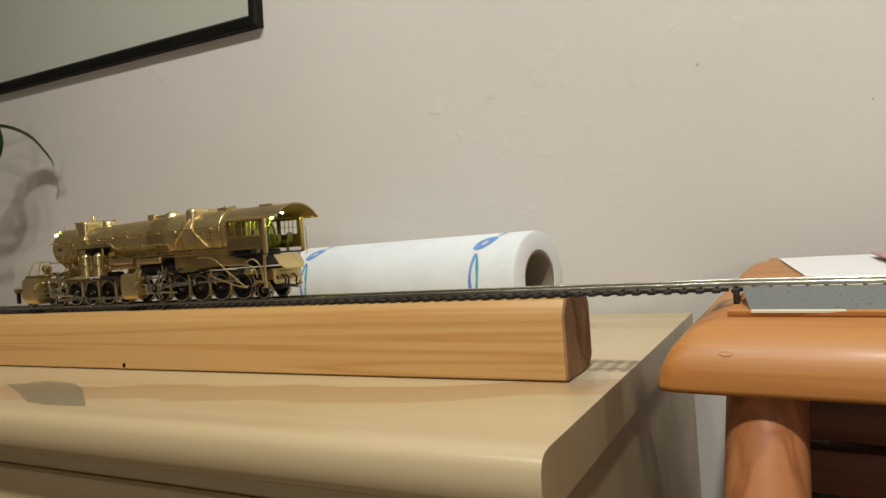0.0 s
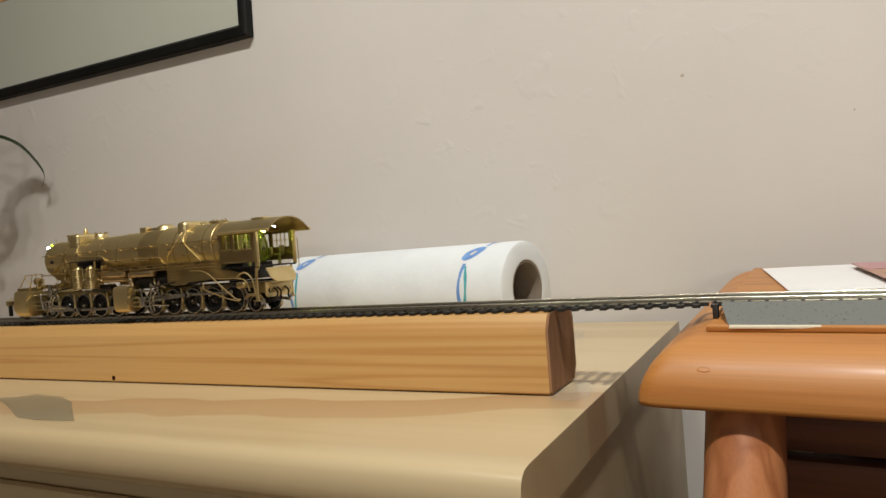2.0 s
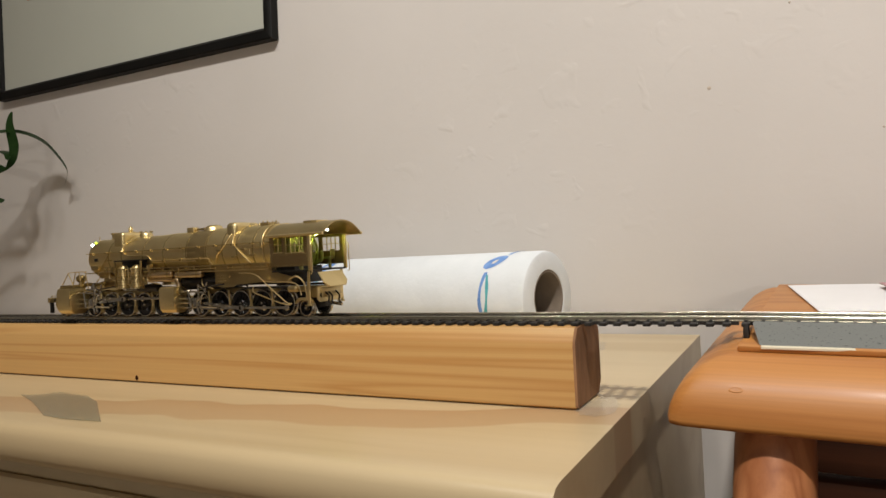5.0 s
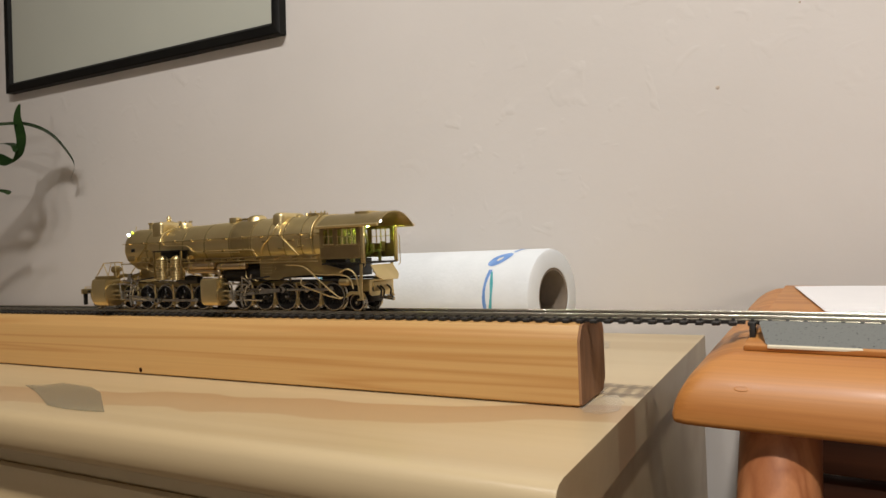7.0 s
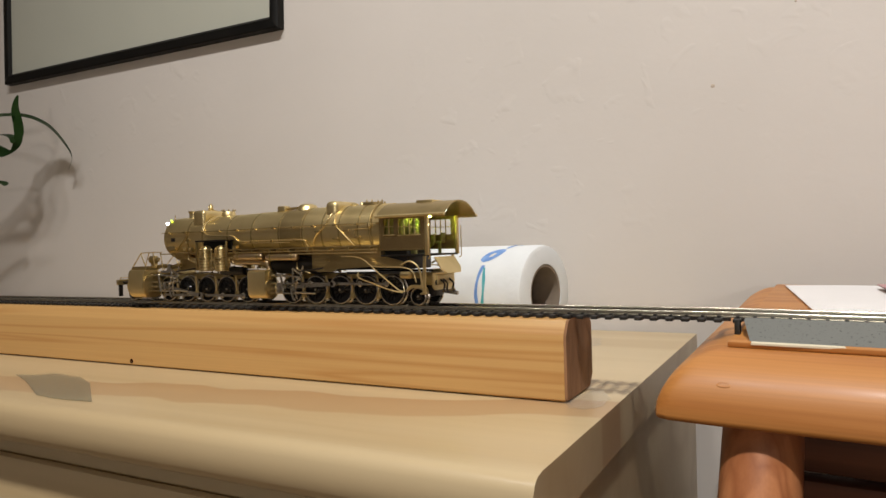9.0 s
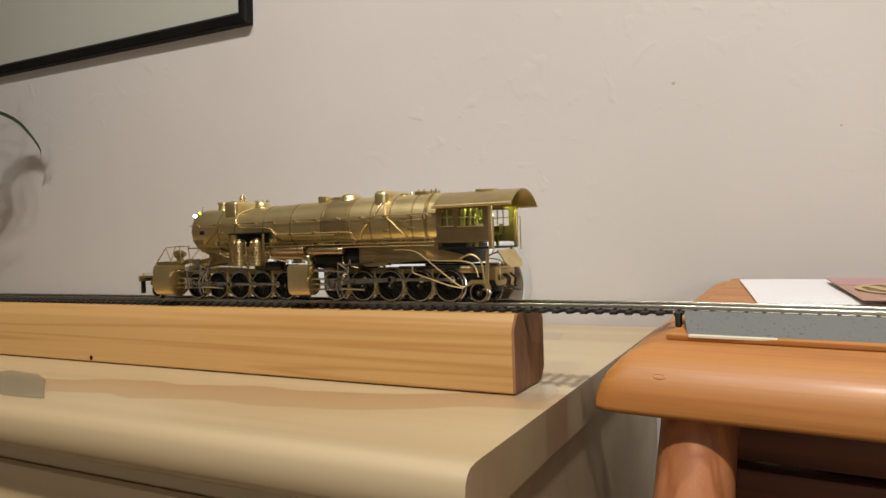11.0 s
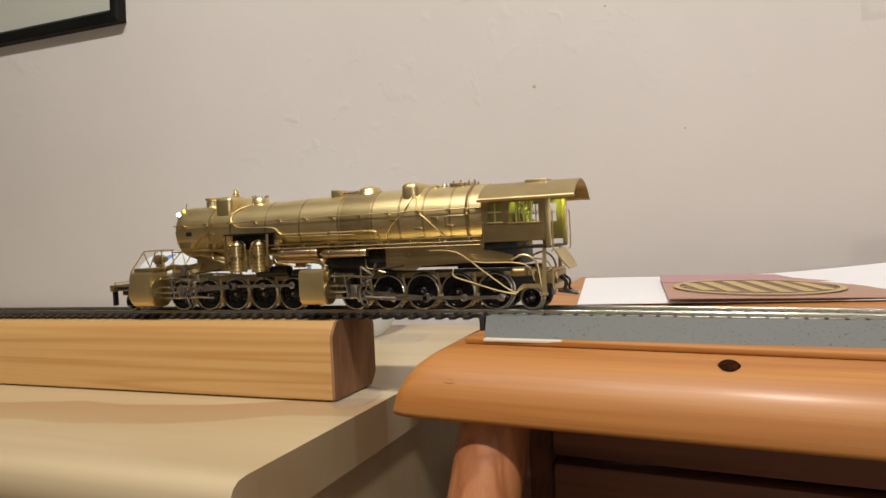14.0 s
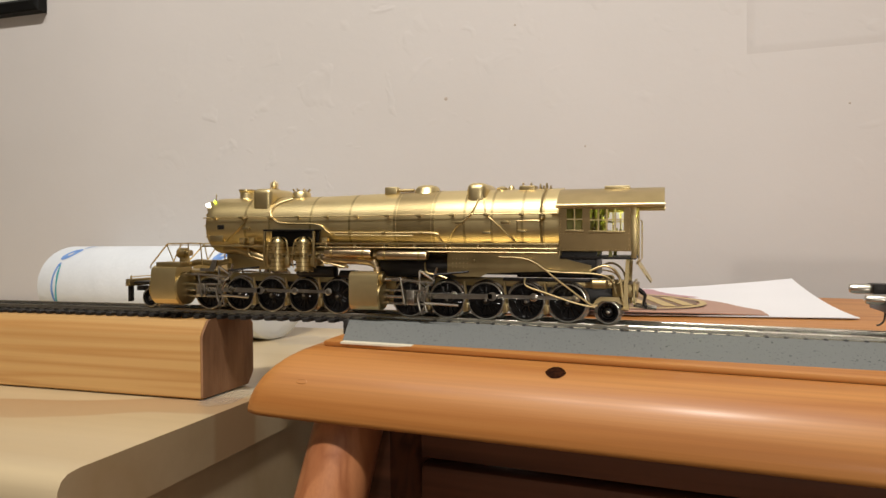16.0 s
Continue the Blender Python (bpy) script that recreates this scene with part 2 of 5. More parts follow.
def frame_at(d):
    d = d.normalized()
    up = Vector((0, 0, 1)) if abs(d.z) < 0.9 else Vector((0, 1, 0))
    a = d.cross(up).normalized()
    return a, d.cross(a)


def tube(bm, pts, r, seg=8, caps=True, r_end=None):
    """A round rod or pipe through the points."""
    pts = [Vector(p) for p in pts]
    rings = []
    a0 = None
    for i, p in enumerate(pts):
        d = (pts[min(i + 1, len(pts) - 1)] - pts[max(i - 1, 0)])
        a, b = frame_at(d)
        if a0 is not None and a.dot(a0) < 0:
            a, b = -a, -b
        a0 = a
        rad = r if r_end is None else r + (r_end - r) * i / (len(pts) - 1)
        rings.append([bm.verts.new(p + rad * (math.cos(k * 2 * math.pi / seg) * a + math.sin(k * 2 * math.pi / seg) * b)) for k in range(seg)])
    for q, s in zip(rings, rings[1:]):
        for k in range(seg):
            bm.faces.new((q[k], q[(k + 1) % seg], s[(k + 1) % seg], s[k]))
    if caps:
        bm.faces.new(rings[0][::-1])
        bm.faces.new(rings[-1])
    return bm


def lathe(bm, profile, origin=(0, 0, 0), axis="x", seg=32, closed=False):
    """Turns (along, radius) pairs round an axis."""
    o = Vector(origin)
    rings = []
    for s, r in profile:
        ring = []
        for k in range(seg):
            c, n = math.cos(k * 2 * math.pi / seg) * r, math.sin(k * 2 * math.pi / seg) * r
            ring.append(bm.verts.new(o + Vector({"x": (s, c, n), "y": (c, s, n), "z": (c, n, s)}[axis])))
        rings.append(ring)
    pairs = list(zip(rings, rings[1:])) + ([(rings[-1], rings[0])] if closed else [])
    for q, s in pairs:
        for k in range(seg):
            bm.faces.new((q[k], q[(k + 1) % seg], s[(k + 1) % seg], s[k]))
    if not closed:
        for ring in (rings[0], rings[-1]):
            bm.faces.new(ring)
    return bm


def prism(bm, outline, lo, hi, axis="y"):
    """Extrudes a 2D outline between lo and hi along an axis."""
    def at(u, v, w):
        return {"y": (u, w, v), "x": (w, u, v), "z": (u, v, w)}[axis]
    a = [bm.verts.new(at(u, v, lo)) for u, v in outline]
    b = [bm.verts.new(at(u, v, hi)) for u, v in outline]
    n = len(outline)
    for k in range(n):
        bm.faces.new((a[k], a[(k + 1) % n], b[(k + 1) % n], b[k]))
    bm.faces.new(a)
    bm.faces.new(b[::-1])
    return bm


def mesh_of(name, bm, material, sharp=35):
    bmesh.ops.recalc_face_normals(bm, faces=bm.faces)
    me = bpy.data.meshes.new(name)
    bm.to_mesh(me)
    bm.free()
    me.materials.append(material)
    me.polygons.foreach_set("use_smooth", [True] * len(me.polygons))
    me.set_sharp_from_angle(angle=radians(sharp))
    return me


def part(name, bm, material, parent=None, label="", at=None, sharp=35):
    ob = new(name, mesh_of(name, bm, material, sharp))
    if at is not None:
        ob.matrix_basis = at
    if parent is not None:
        ob.parent = parent
    if label:
        ob["label"] = label
    return ob


def thing(name, m, label, category, group="", kind=""):
    ob = new(name)
    ob.empty_display_size = 0.02
    ob.matrix_basis = m
    return tagged(ob, label, category, group, kind)


def B():
    return bmesh.new()


# ---- the room ----
WALL_TURN = -1.5
def wall_y(x):
    return 0.2455 - 0.0262 * x


wall = part("wall_north", box(B(), -2.6, 2.6, 0, 0.12, 0, 2.45), M_WALL, at=pose(0, wall_y(0), 0, 0, 0, WALL_TURN))
for sx, sz, sr in ((-0.134, 0.1505, 0.0016), (-0.075, 0.205, 0.0009), (0.16, 0.125, 0.0008), (-0.02, 0.105, 0.0008)):
    part("stain", lathe(B(), [(0, sr), (-0.0004, sr * 0.5)], (sx, 0, RAIL + sz), "y", 10), M_STAIN, wall, "small brown mark")
tagged(wall, "beige painted plaster wall with small bumps", "wall", kind="structure")
for nm, dims in (("wall_south", (-2.6, 2.6, -4.12, -4.0, 0, 2.45)), ("wall_west", (-2.72, -2.6, -4.0, 0.25, 0, 2.45)), ("wall_east", (2.6, 2.72, -4.0, 0.12, 0, 2.45))):
    tagged(part(nm, box(B(), *dims), M_WALL), "plain beige painted wall closing the room", "wall", kind="structure")
tagged(part("floor", box(B(), -2.72, 2.72, -4.12, 0.45, -0.1, 0), M_FLOOR), "brown wooden board floor", "floor", kind="structure")
tagged(part("ceiling", box(B(), -2.72, 2.72, -4.12, 0.45, 2.45, 2.55), M_CEIL), "white painted ceiling", "ceiling", kind="structure")

# ---- the pale dresser ----
DRESSER_TOP = -0.0425
def dresser():
    d = thing("dresser", pose(-0.161, 0.07, 0), "pale lacquered pine dresser with a rounded top edge", "dresser")
    z1 = RAIL + DRESSER_TOP
    # top board with bullnose front, in the space of the dresser
    prof = [(0.168, z1 - 0.0215), (0.168, z1)]
    for k in range(9):
        a = math.pi / 2 + k * math.pi / 8
        c, n = math.cos(a), math.sin(a)
        prof.append((-0.184 - 0.0095 * abs(c) ** 0.72, z1 - 0.0107 + math.copysign(0.0107 * abs(n) ** 0.72, n)))
    part("top_board", prism(B(), prof, -1.45, 0.012, "x"), M_DRESSER_TOP, d, "pale lacquered pine top with a rounded front edge")
    part("body", box(B(), -1.44, 0.0098, -0.172, 0.165, 0.06, z1 - 0.0218), M_DRESSER, d)
    zt = z1 - 0.034
    for k in range(3):
        dr = part("drawer", box(B(), -1.41, -0.03, -0.179, -0.1722, zt - 0.2, zt, 0.003), M_DRESSER, d)
        part("knob", lathe(B(), [(0, 0.006), (-0.012, 0.007), (-0.02, 0.014), (-0.026, 0.012)], (-0.72, -0.179, zt - 0.1), "y", 16), M_DRESSER, dr)
        zt -= 0.215
    for x in (-1.4, -0.05):
        for y in (-0.15, 0.14):
            part("foot", box(B(), x - 0.02, x + 0.02, y - 0.02, y + 0.02, 0, 0.06, 0.003), M_DRESSER, d)
    return d


dresser()

# ---- timber beam that carries the track ----
def timber_beam():
    z0 = DRESSER_TOP + 0.0006
    b = thing("timber_beam", pose(-0.1705, 0, RAIL + z0), "planed orange-brown pine beam lying on the dresser", "beam")
    h = -0.0043 - z0
    y0, y1, c = -0.0218, 0.0205, 0.004
    prof = [(y0, 0.0008), (y0 + 0.001, 0), (y1 - 0.005, 0), (y1, 0.006), (y1, h - 0.006), (y1 - c, h), (y0 + 0.0065, h), (y0 + 0.0045, h - 0.0006), (y0 + 0.0008, h - 0.0062), (y0, h - 0.008)]
    part("timber", prism(B(), prof, -1.0, -0.0008, "x"), M_BEAM, b)
    part("knot", lathe(B(), [(0.0005, 0.0017), (-0.0001, 0.0016), (-0.0002, 0.0008)], (-0.2991, y0, 0.0026), "y", 12), M_KNOT, b, "small dark knot near the lower edge")
    inner = [(u * 0.985, 0.0004 + v * 0.985) for u, v in prof]
    part("cut_end", prism(B(), inner, -0.0008, 0.0004, "x"), M_BEAM_END, b, "dark sawn end grain")
    return b


timber_beam()

# ---- orange varnished pine bench ----
BENCH = pose(-0.1, -0.03, RAIL - 0.0093, 2.4, 0.95, -2.6)
def bench():
    b = thing("pine_bench", BENCH, "orange varnished pine bench with a thick rounded edge", "bench")
    # nose profile: (outward, z)
    nose = [(-0.0008, -0.0024), (0.0, -0.0022), (0.003, -0.0024), (0.007, -0.0036), (0.0115, -0.0060), (0.0155, -0.0090), (0.0190, -0.0128), (0.0215, -0.0170), (0.0232, -0.0214), (0.0239, -0.0252), (0.0238, -0.0267), (0.0230, -0.0275), (0.012, -0.0278), (-0.004, -0.0278)]
    x0, x1, y0, y1, cr = -0.001, 0.9, -0.0035, 0.216, 0.002
    bm = B()

    def corner(cx, cy, a0):
        out = []
        for k in range(1, 12):
            a = a0 - k * math.pi / 2 / 12
            swell = (abs(math.cos(a)) ** 11 + abs(math.sin(a)) ** 11) ** (-1 / 11)
            out.append(((cx + cr * math.cos(a), cy + cr * math.sin(a)), (math.cos(a) * swell, math.sin(a) * swell)))
        return out
    path = [((x1, y0), (0, -1)), ((x0 + cr, y0), (0, -1))] + corner(x0 + cr, y0 + cr, -math.pi / 2)
    path += [((x0, y0 + cr), (-1, 0)), ((x0, y1 - cr), (-1, 0))] + corner(x0 + cr, y1 - cr, -math.pi)
    path += [((x0 + cr, y1), (0, 1)), ((x1, y1), (0, 1))]
    rings = []
    for (px, py), (nx, ny) in path:
        side = 0.35 if ny > 0.3 else 1.0
        rings.append([bm.verts.new((px + nx * o * side, py + ny * o * side, z)) for o, z in nose])
    for q, s in zip(rings, rings[1:]):
        for k in range(len(nose) - 1):
            bm.faces.new((q[k], q[k + 1], s[k + 1], s[k]))
    part("rounded_edge", bm, M_ORANGE, b, "thick rounded varnished edge", sharp=50)
    part("seat_board", box(B(), x0 + 0.0008, x1, y0 + 0.0008, y1 - 0.003, -0.0025, 0.0, 0.0008), M_ORANGE, b)
    part("seat_core", box(B(), x0 + 0.0022, x1, y0 + 0.0022, y1 - 0.003, -0.0277, -0.0026), M_ORANGE, b)
    # a pale ring scar and a black knot on the rounded edge
    part("ring_scar", lathe(B(), [(-0.0003, 0.0016), (0.0001, 0.0021), (0.0001, 0.0024), (-0.0003, 0.0030)], (0, 0, 0), "z", 24, True), M_ORANGE, b, "pale ring scar in the wood", at=pose(0.0012, y0 - 0.0190, -0.0128, 48, 0, 0) @ Matrix.Diagonal((1.0, 0.42, 1, 1)))
    kb = B()
    n = 24
    rings = []
    for q, lift in ((1.0, -0.0001), (0.7, 0.0002), (0.25, 0.00026)):
        rings.append([kb.verts.new((0.0033 * q * math.cos(i * 2 * math.pi / n) * (1 + 0.15 * abs(math.cos(i * 2 * math.pi / n)) ** 8), 0.0034 * q * math.sin(i * 2 * math.pi / n), lift)) for i in range(n)])
    for q, s2 in zip(rings, rings[1:]):
        for i in range(n):
            kb.faces.new((q[i], q[(i + 1) % n], s2[(i + 1) % n], s2[i]))
    kb.faces.new(rings[-1])
    part("knot", kb, M_KNOT, b, "black oval knot in the wood", at=pose(0.1012, y0 - 0.0080, -0.0040, 25, 0, 0))
    # boards below the seat, with the shade there put into their colour
    part("apron", box(B(), x0 + 0.002, x1, 0.024, 0.036, -0.041, -0.0279, 0.001), M_UNDER_SHADED, b)
    part("side_apron", box(B(), x0 + 0.002, x0 + 0.016, 0.0365, 0.205, -0.041, -0.0279), M_UNDER_SHADED, b)
    for x in (0.0125, 0.85):
        part("leg", tube(B(), [(x, -0.0005, -0.0288), (x, -0.008, -0.0400), (x, -0.0155, -0.052), (x, -0.051, -0.11), (x, -0.208, -0.4)], 0.0145, 28), M_LEG, b, "turned splayed pine leg")
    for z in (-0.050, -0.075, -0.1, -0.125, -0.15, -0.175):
        part("cross_slat", box(B(), 0.0165, x1, 0.062, 0.076, z - 0.022, z, 0.003), M_UNDER_SHADED, b)
    part("side_panel", box(B(), 0.002, 0.016, 0.028, 0.205, -0.8, -0.0412), M_UNDER_SHADED, b)
    part("back_panel", box(B(), 0.0301, x1, 0.19, 0.205, -0.8, -0.0296), M_UNDER_SHADED, b)
    part("base_board", box(B(), 0.031, x1, 0.045, 0.189, -0.80, -0.78), M_UNDER_SHADED, b)
    return b


bench()

# ---- picture on the wall ----
def picture():
    p = thing("picture_frame", pose(-0.573, wall_y(-0.573) - 0.0002, RAIL + 0.2737, 0, 1.3, WALL_TURN), "black framed picture behind glass hung slightly crooked", "picture")
    w, h, f, g, d = 0.534, 0.42, 0.0145, 0.0141, 0.011
    part("picture_sheet", box(B(), -w + f * 0.8, -f * 0.8, -0.007, -0.002, g * 0.8, h - g * 0.8), M_PICTURE, p, "pale greenish picture paper")

    def mitred(name, o):
        """One frame moulding: outer edge, mitred ends and a bevelled inner lip."""
        bm = B()
        ring = []
        for y, k in ((0, 0.0), (-d + 0.001, 0.0), (-d, 0.1), (-d, 0.75), (-0.0072, 1.0), (0, 1.0)):
            ring.append([bm.verts.new((a[0] + (c[0] - a[0]) * k, y, a[1] + (c[1] - a[1]) * k)) for a, c in o])
        for q, s2 in zip(ring, ring[1:] + ring[:1]):
            bm.faces.new((q[0], q[1], s2[1], s2[0]))
        for e in (0, 1):
            bm.faces.new([q[e] for q in ring])
        part(name, bm, M_BLACK, p)
    oc = [(-w, 0), (0, 0), (0, h), (-w, h)]
    ic = [(-w + f, g), (-f, g), (-f, h - g), (-w + f, h - g)]
    for k, nm in enumerate(("bottom_rail", "right_stile", "top_rail", "left_stile")):
        n = (k + 1) % 4
        mitred(nm, [(oc[k], ic[k]), (oc[n], ic[n])])
    part("print_patch", box(B(), -0.455, -0.405, -0.0076, -0.0068, 0.132, 0.24), M_ORANGEINK, p, "small orange printed area")
    return p


picture()

# ---- paper towel roll ----
ROLL_R, CORE_R, ROLL_L = 0.0363, 0.0208, 0.258
def paper_roll():
    r = thing("paper_roll", pose(-0.246, 0.167, RAIL + DRESSER_TOP + ROLL_R, 0, 0, -11.5), "white embossed paper towel roll with blue printed motifs", "paper roll")
    bm = lathe(B(), [(0, CORE_R + 0.001), (0, ROLL_R - 0.003), (-0.0012, ROLL_R - 0.0007), (-0.004, ROLL_R), (-ROLL_L + 0.004, ROLL_R), (-ROLL_L + 0.0012, ROLL_R - 0.0007), (-ROLL_L, ROLL_R - 0.003), (-ROLL_L, CORE_R + 0.001)], (0, 0, 0), "x", 64, closed=True)
    part("tissue", bm, M_TISSUE, r)
    part("core", lathe(B(), [(-0.0005, CORE_R - 0.001), (-0.0005, CORE_R + 0.0008), (-ROLL_L + 0.0005, CORE_R + 0.0008), (-ROLL_L + 0.0005, CORE_R - 0.001)], (0, 0, 0), "x", 40, closed=True), M_CORE, r, "brown cardboard core")
    # printed motifs lie on the tissue: a skin patch wrapped round the roll, given as (along, angle) outlines
    def wrapped(name, outline, mat, label, lift=0.00025):
        bm = B()
        vs = [bm.verts.new((x, (ROLL_R + lift) * math.cos(radians(a)), (ROLL_R + lift) * math.sin(radians(a)))) for x, a in outline]
        for k in range(0, len(vs) - 2, 2):
            bm.faces.new((vs[k], vs[k + 1], vs[k + 3], vs[k + 2]))
        part(name, bm, mat, r, label)

    def ribbon(fn, a0, a1, w, n=14):
        out = []
        for k in range(n + 1):
            a = a0 + (a1 - a0) * k / n
            x = fn(k / n)
            ww = w(k / n) if callable(w) else w
            out += [(x - ww, a), (x + ww, a)]
        return out
    for base in (-0.032, -0.226):
        wrapped("printed_oval", ribbon(lambda u: base + 0.004 - 0.010 * u, 112, 138, lambda u: 0.0068 * math.sqrt(max(0.0, 1 - (2 * u - 1) ** 2)) + 0.0002), M_BLUE, "blue printed oval")
        wrapped("printed_bars", ribbon(lambda u: base + 0.0005 - 0.003 * u, 122, 130, lambda u: 0.0016 * math.sqrt(max(0.0, 1 - (2 * u - 1) ** 2)) + 0.0002, 8), M_TISSUE_SIDE, "pale bar inside the oval", 0.0004)
        wrapped("printed_stripe", ribbon(lambda u: base - 0.003 + 0.0025 * math.sin(5.5 * u), 146, 235, lambda u: 0.0009 + 0.0006 * math.sin(9 * u) ** 2), M_TEAL, "teal wavy printed stripe")
        wrapped("printed_stripe", ribbon(lambda u: base - 0.0045 - 0.0028 * math.sin(4.5 * u), 143, 240, lambda u: 0.0011 + 0.0005 * math.cos(7 * u) ** 2), M_BLUE, "blue wavy printed stripe", 0.0003)
        wrapped("printed_stripe", ribbon(lambda u: base + 0.006 + 0.003 * math.sin(3 * u), 60, 110, 0.0012), M_BLUE, "blue wavy printed stripe", 0.0003)
    return r


paper_roll()

# ---- track ----
def rail_profile():
    head = [(0.00055 * math.cos(radians(a)), -0.0006 + 0.0006 * math.sin(radians(a))) for a in range(0, 181, 15)]
    return [(-0.0011, -0.0025), (0.0011, -0.0025), (0.0011, -0.0021), (0.0003, -0.0018), (0.0003, -0.0009)] + head + [(-0.0003, -0.0009), (-0.0003, -0.0018), (-0.0011, -0.0021)]


def track(m, length, first, label, joint):
    t = thing("model_track", m, label, "track", "track sections")
    for y in (-0.0087, 0.0087):
        part("rail", prism(B(), [(y + u, v) for u, v in rail_profile()], 0, length, "x"), M_RAIL, t, "nickel silver rail")
    bm = box(B(), -0.00165, 0.00165, -0.0153, 0.0153, -0.0042, -0.0025, 0.0003, 1)
    for y in (-0.0087, 0.0087):
        for dy in (-0.0015, 0.0015):
            box(bm, -0.0007, 0.0007, y + dy - 0.0006, y + dy + 0.0006, -0.0026, -0.0017)
    me = mesh_of("tie", bm, M_TIE)
    for y in (-0.0087, 0.0087):
        part("stringer", box(B(), 0.001, length - 0.001, y - 0.0014, y + 0.0014, -0.0040, -0.00252), M_TIE, t, "black plastic web under the rail")
    n = int((length - first) / 0.00665) + 1
    for k in range(n):
        o = new("tie", me)
        o.parent, o.location = t, (first + k * 0.00665, 0, 0)
    if joint:
        part("end_clip", box(B(), length + 0.0010, length + 0.0032, -0.0165, -0.010, -0.0098, -0.0026, 0.0003), M_TIE, t, "black plastic track end clip")
    return t


track(pose(-1.26, 0, RAIL), 1.16, 0.004, "black-tied nickel rail model track on the pine beam", True)
track(pose(-0.1, 0, RAIL, 0, 0.95, 0), 0.8, 0.002, "black-tied nickel rail model track on grey foam", False)


def foam_bed():
    f = thing("foam_trackbed", pose(-0.1, 0, RAIL, 0, 0.95, 0), "speckled grey foam track bed strip on the bench", "track bed")
    prof = [(-0.0308, -0.0092), (0.0308, -0.0092), (0.0185, -0.0022), (-0.0185, -0.0022)]
    bm = B()
    secs = []
    for k in range(61):
        x = 0.0080 + 0.79 * k / 60
        secs.append([bm.verts.new((x - (0.003 if k == 0 and v > -0.005 else 0), u, v)) for u, v in prof])
    for q, s2 in zip(secs, secs[1:]):
        for k in range(4):
            bm.faces.new((q[k], q[(k + 1) % 4], s2[(k + 1) % 4], s2[k]))
    bm.faces.new(secs[0])
    bm.faces.new(secs[-1])
    part("foam", bm, M_FOAM, f)
    return f


foam_bed()
strip = part("card_strip", box(B(), 0.0085, 0.0405, -0.0342, 0.0, -0.0103, -0.0092, 0.0002, 1), M_CARD, at=pose(-0.1, 0, RAIL, 0, 0.95, 0))
tagged(strip, "cream card strip tucked under the foam bed", "card strip")


# ---- papers on the bench ----
def curled_sheet(name, corners, mat, lift, n=12, thick=0.0004):
    """A paper sheet on the bench; corners in bench space, each (x, y, rise)."""
    a, b, c, d = [Vector(p) for p in corners]
    bm = B()

    def layer(dz):
        out = []
        for j in range(n + 1):
            for i in range(n + 1):
                p = (a.lerp(b, i / n)).lerp(d.lerp(c, i / n), j / n)
                bend = (i / n) ** 3 * (j / n) ** 2
                flat = Vector((p.x, p.y, 0))
                out.append(bm.verts.new(flat + Vector((0, 0, lift + dz + c.z * bend + 0.0004 * math.sin(i * 0.8) * math.sin(j * 0.6)))))
        return out
    top, low = layer(thick), layer(0)
    m = n + 1
    for j in range(n):
        for i in range(n):
            k = j * m + i
            bm.faces.new((top[k], top[k + 1], top[k + m + 1], top[k + m]))
            bm.faces.new((low[k], low[k + m], low[k + m + 1], low[k + 1]))
    rim = [i for i in range(n)] + [n + j * m for j in range(n)] + [n * m + n - i for i in range(n)] + [(n - j) * m for j in range(n)]
    for u, v in zip(rim, rim[1:] + rim[:1]):
        bm.faces.new((top[u], low[u], low[v], top[v]))
    return part(name, bm, mat, at=BENCH)


tagged(curled_sheet("paper_sheet", [(0.027, 0.084, 0), (0.2229, 0.1244, 0), (0.203, 0.214, 0.010), (0.0064, 0.197, 0)], M_PAPER, 0.0008), "white paper sheet lying on the bench under a leaflet", "paper")


def leaflet():
    l = thing("leaflet", BENCH @ pose(0.0714, 0.0870, 0.0042, 0, 1.2, 15.5), "brown leaflet with a gold oval emblem", "leaflet")
    w, h = 0.115, 0.098
    part("sheet", prism(B(), [(0, 0), (w, 0), (w + 0.011, h), (0.011, h)], -0.0004, 0.0, "z"), M_LEAFLET, l)
    part("printed_panel", prism(B(), [(0.007, 0.062), (w + 0.007, 0.062), (w + 0.011, h), (0.011, h)], 0.0001, 0.0003, "z"), M_MAUVE, l, "mauve printed panel")
    cx, cy, n = 0.052, 0.038, 48

    def oval(name, rx0, ry0, rx1, ry1, z, mt, lb):
        bm = B()
        outer = [bm.verts.new((cx + rx0 * math.cos(i * 2 * math.pi / n), cy + ry0 * math.sin(i * 2 * math.pi / n), z)) for i in range(n)]
        if rx1:
            inner = [bm.verts.new((cx + rx1 * math.cos(i * 2 * math.pi / n), cy + ry1 * math.sin(i * 2 * math.pi / n), z)) for i in range(n)]
            for i in range(n):
                bm.faces.new((outer[i], outer[(i + 1) % n], inner[(i + 1) % n], inner[i]))
        else:
            bm.faces.new(outer)
        part(name, bm, mt, l, lb)
    oval("emblem_field", 0.038, 0.027, 0, 0, 0.0006, M_EMBLEM, "dark brown oval field")
    oval("emblem_ring", 0.043, 0.032, 0.0395, 0.0285, 0.0008, M_GOLDINK, "gold oval ring")
    for x in (-0.030, -0.019, -0.007, 0.005, 0.017, 0.028):
        hh = 0.024 * math.sqrt(1 - (x / 0.038) ** 2)
        part("emblem_bar", prism(B(), [(cx + x - 0.001, cy - hh), (cx + x + 0.0055, cy - hh), (cx + x + 0.0005, cy + hh), (cx + x - 0.006, cy + hh)], 0.0007, 0.0009, "z"), M_GOLDINK, l, "gold bar")
    return l


leaflet()


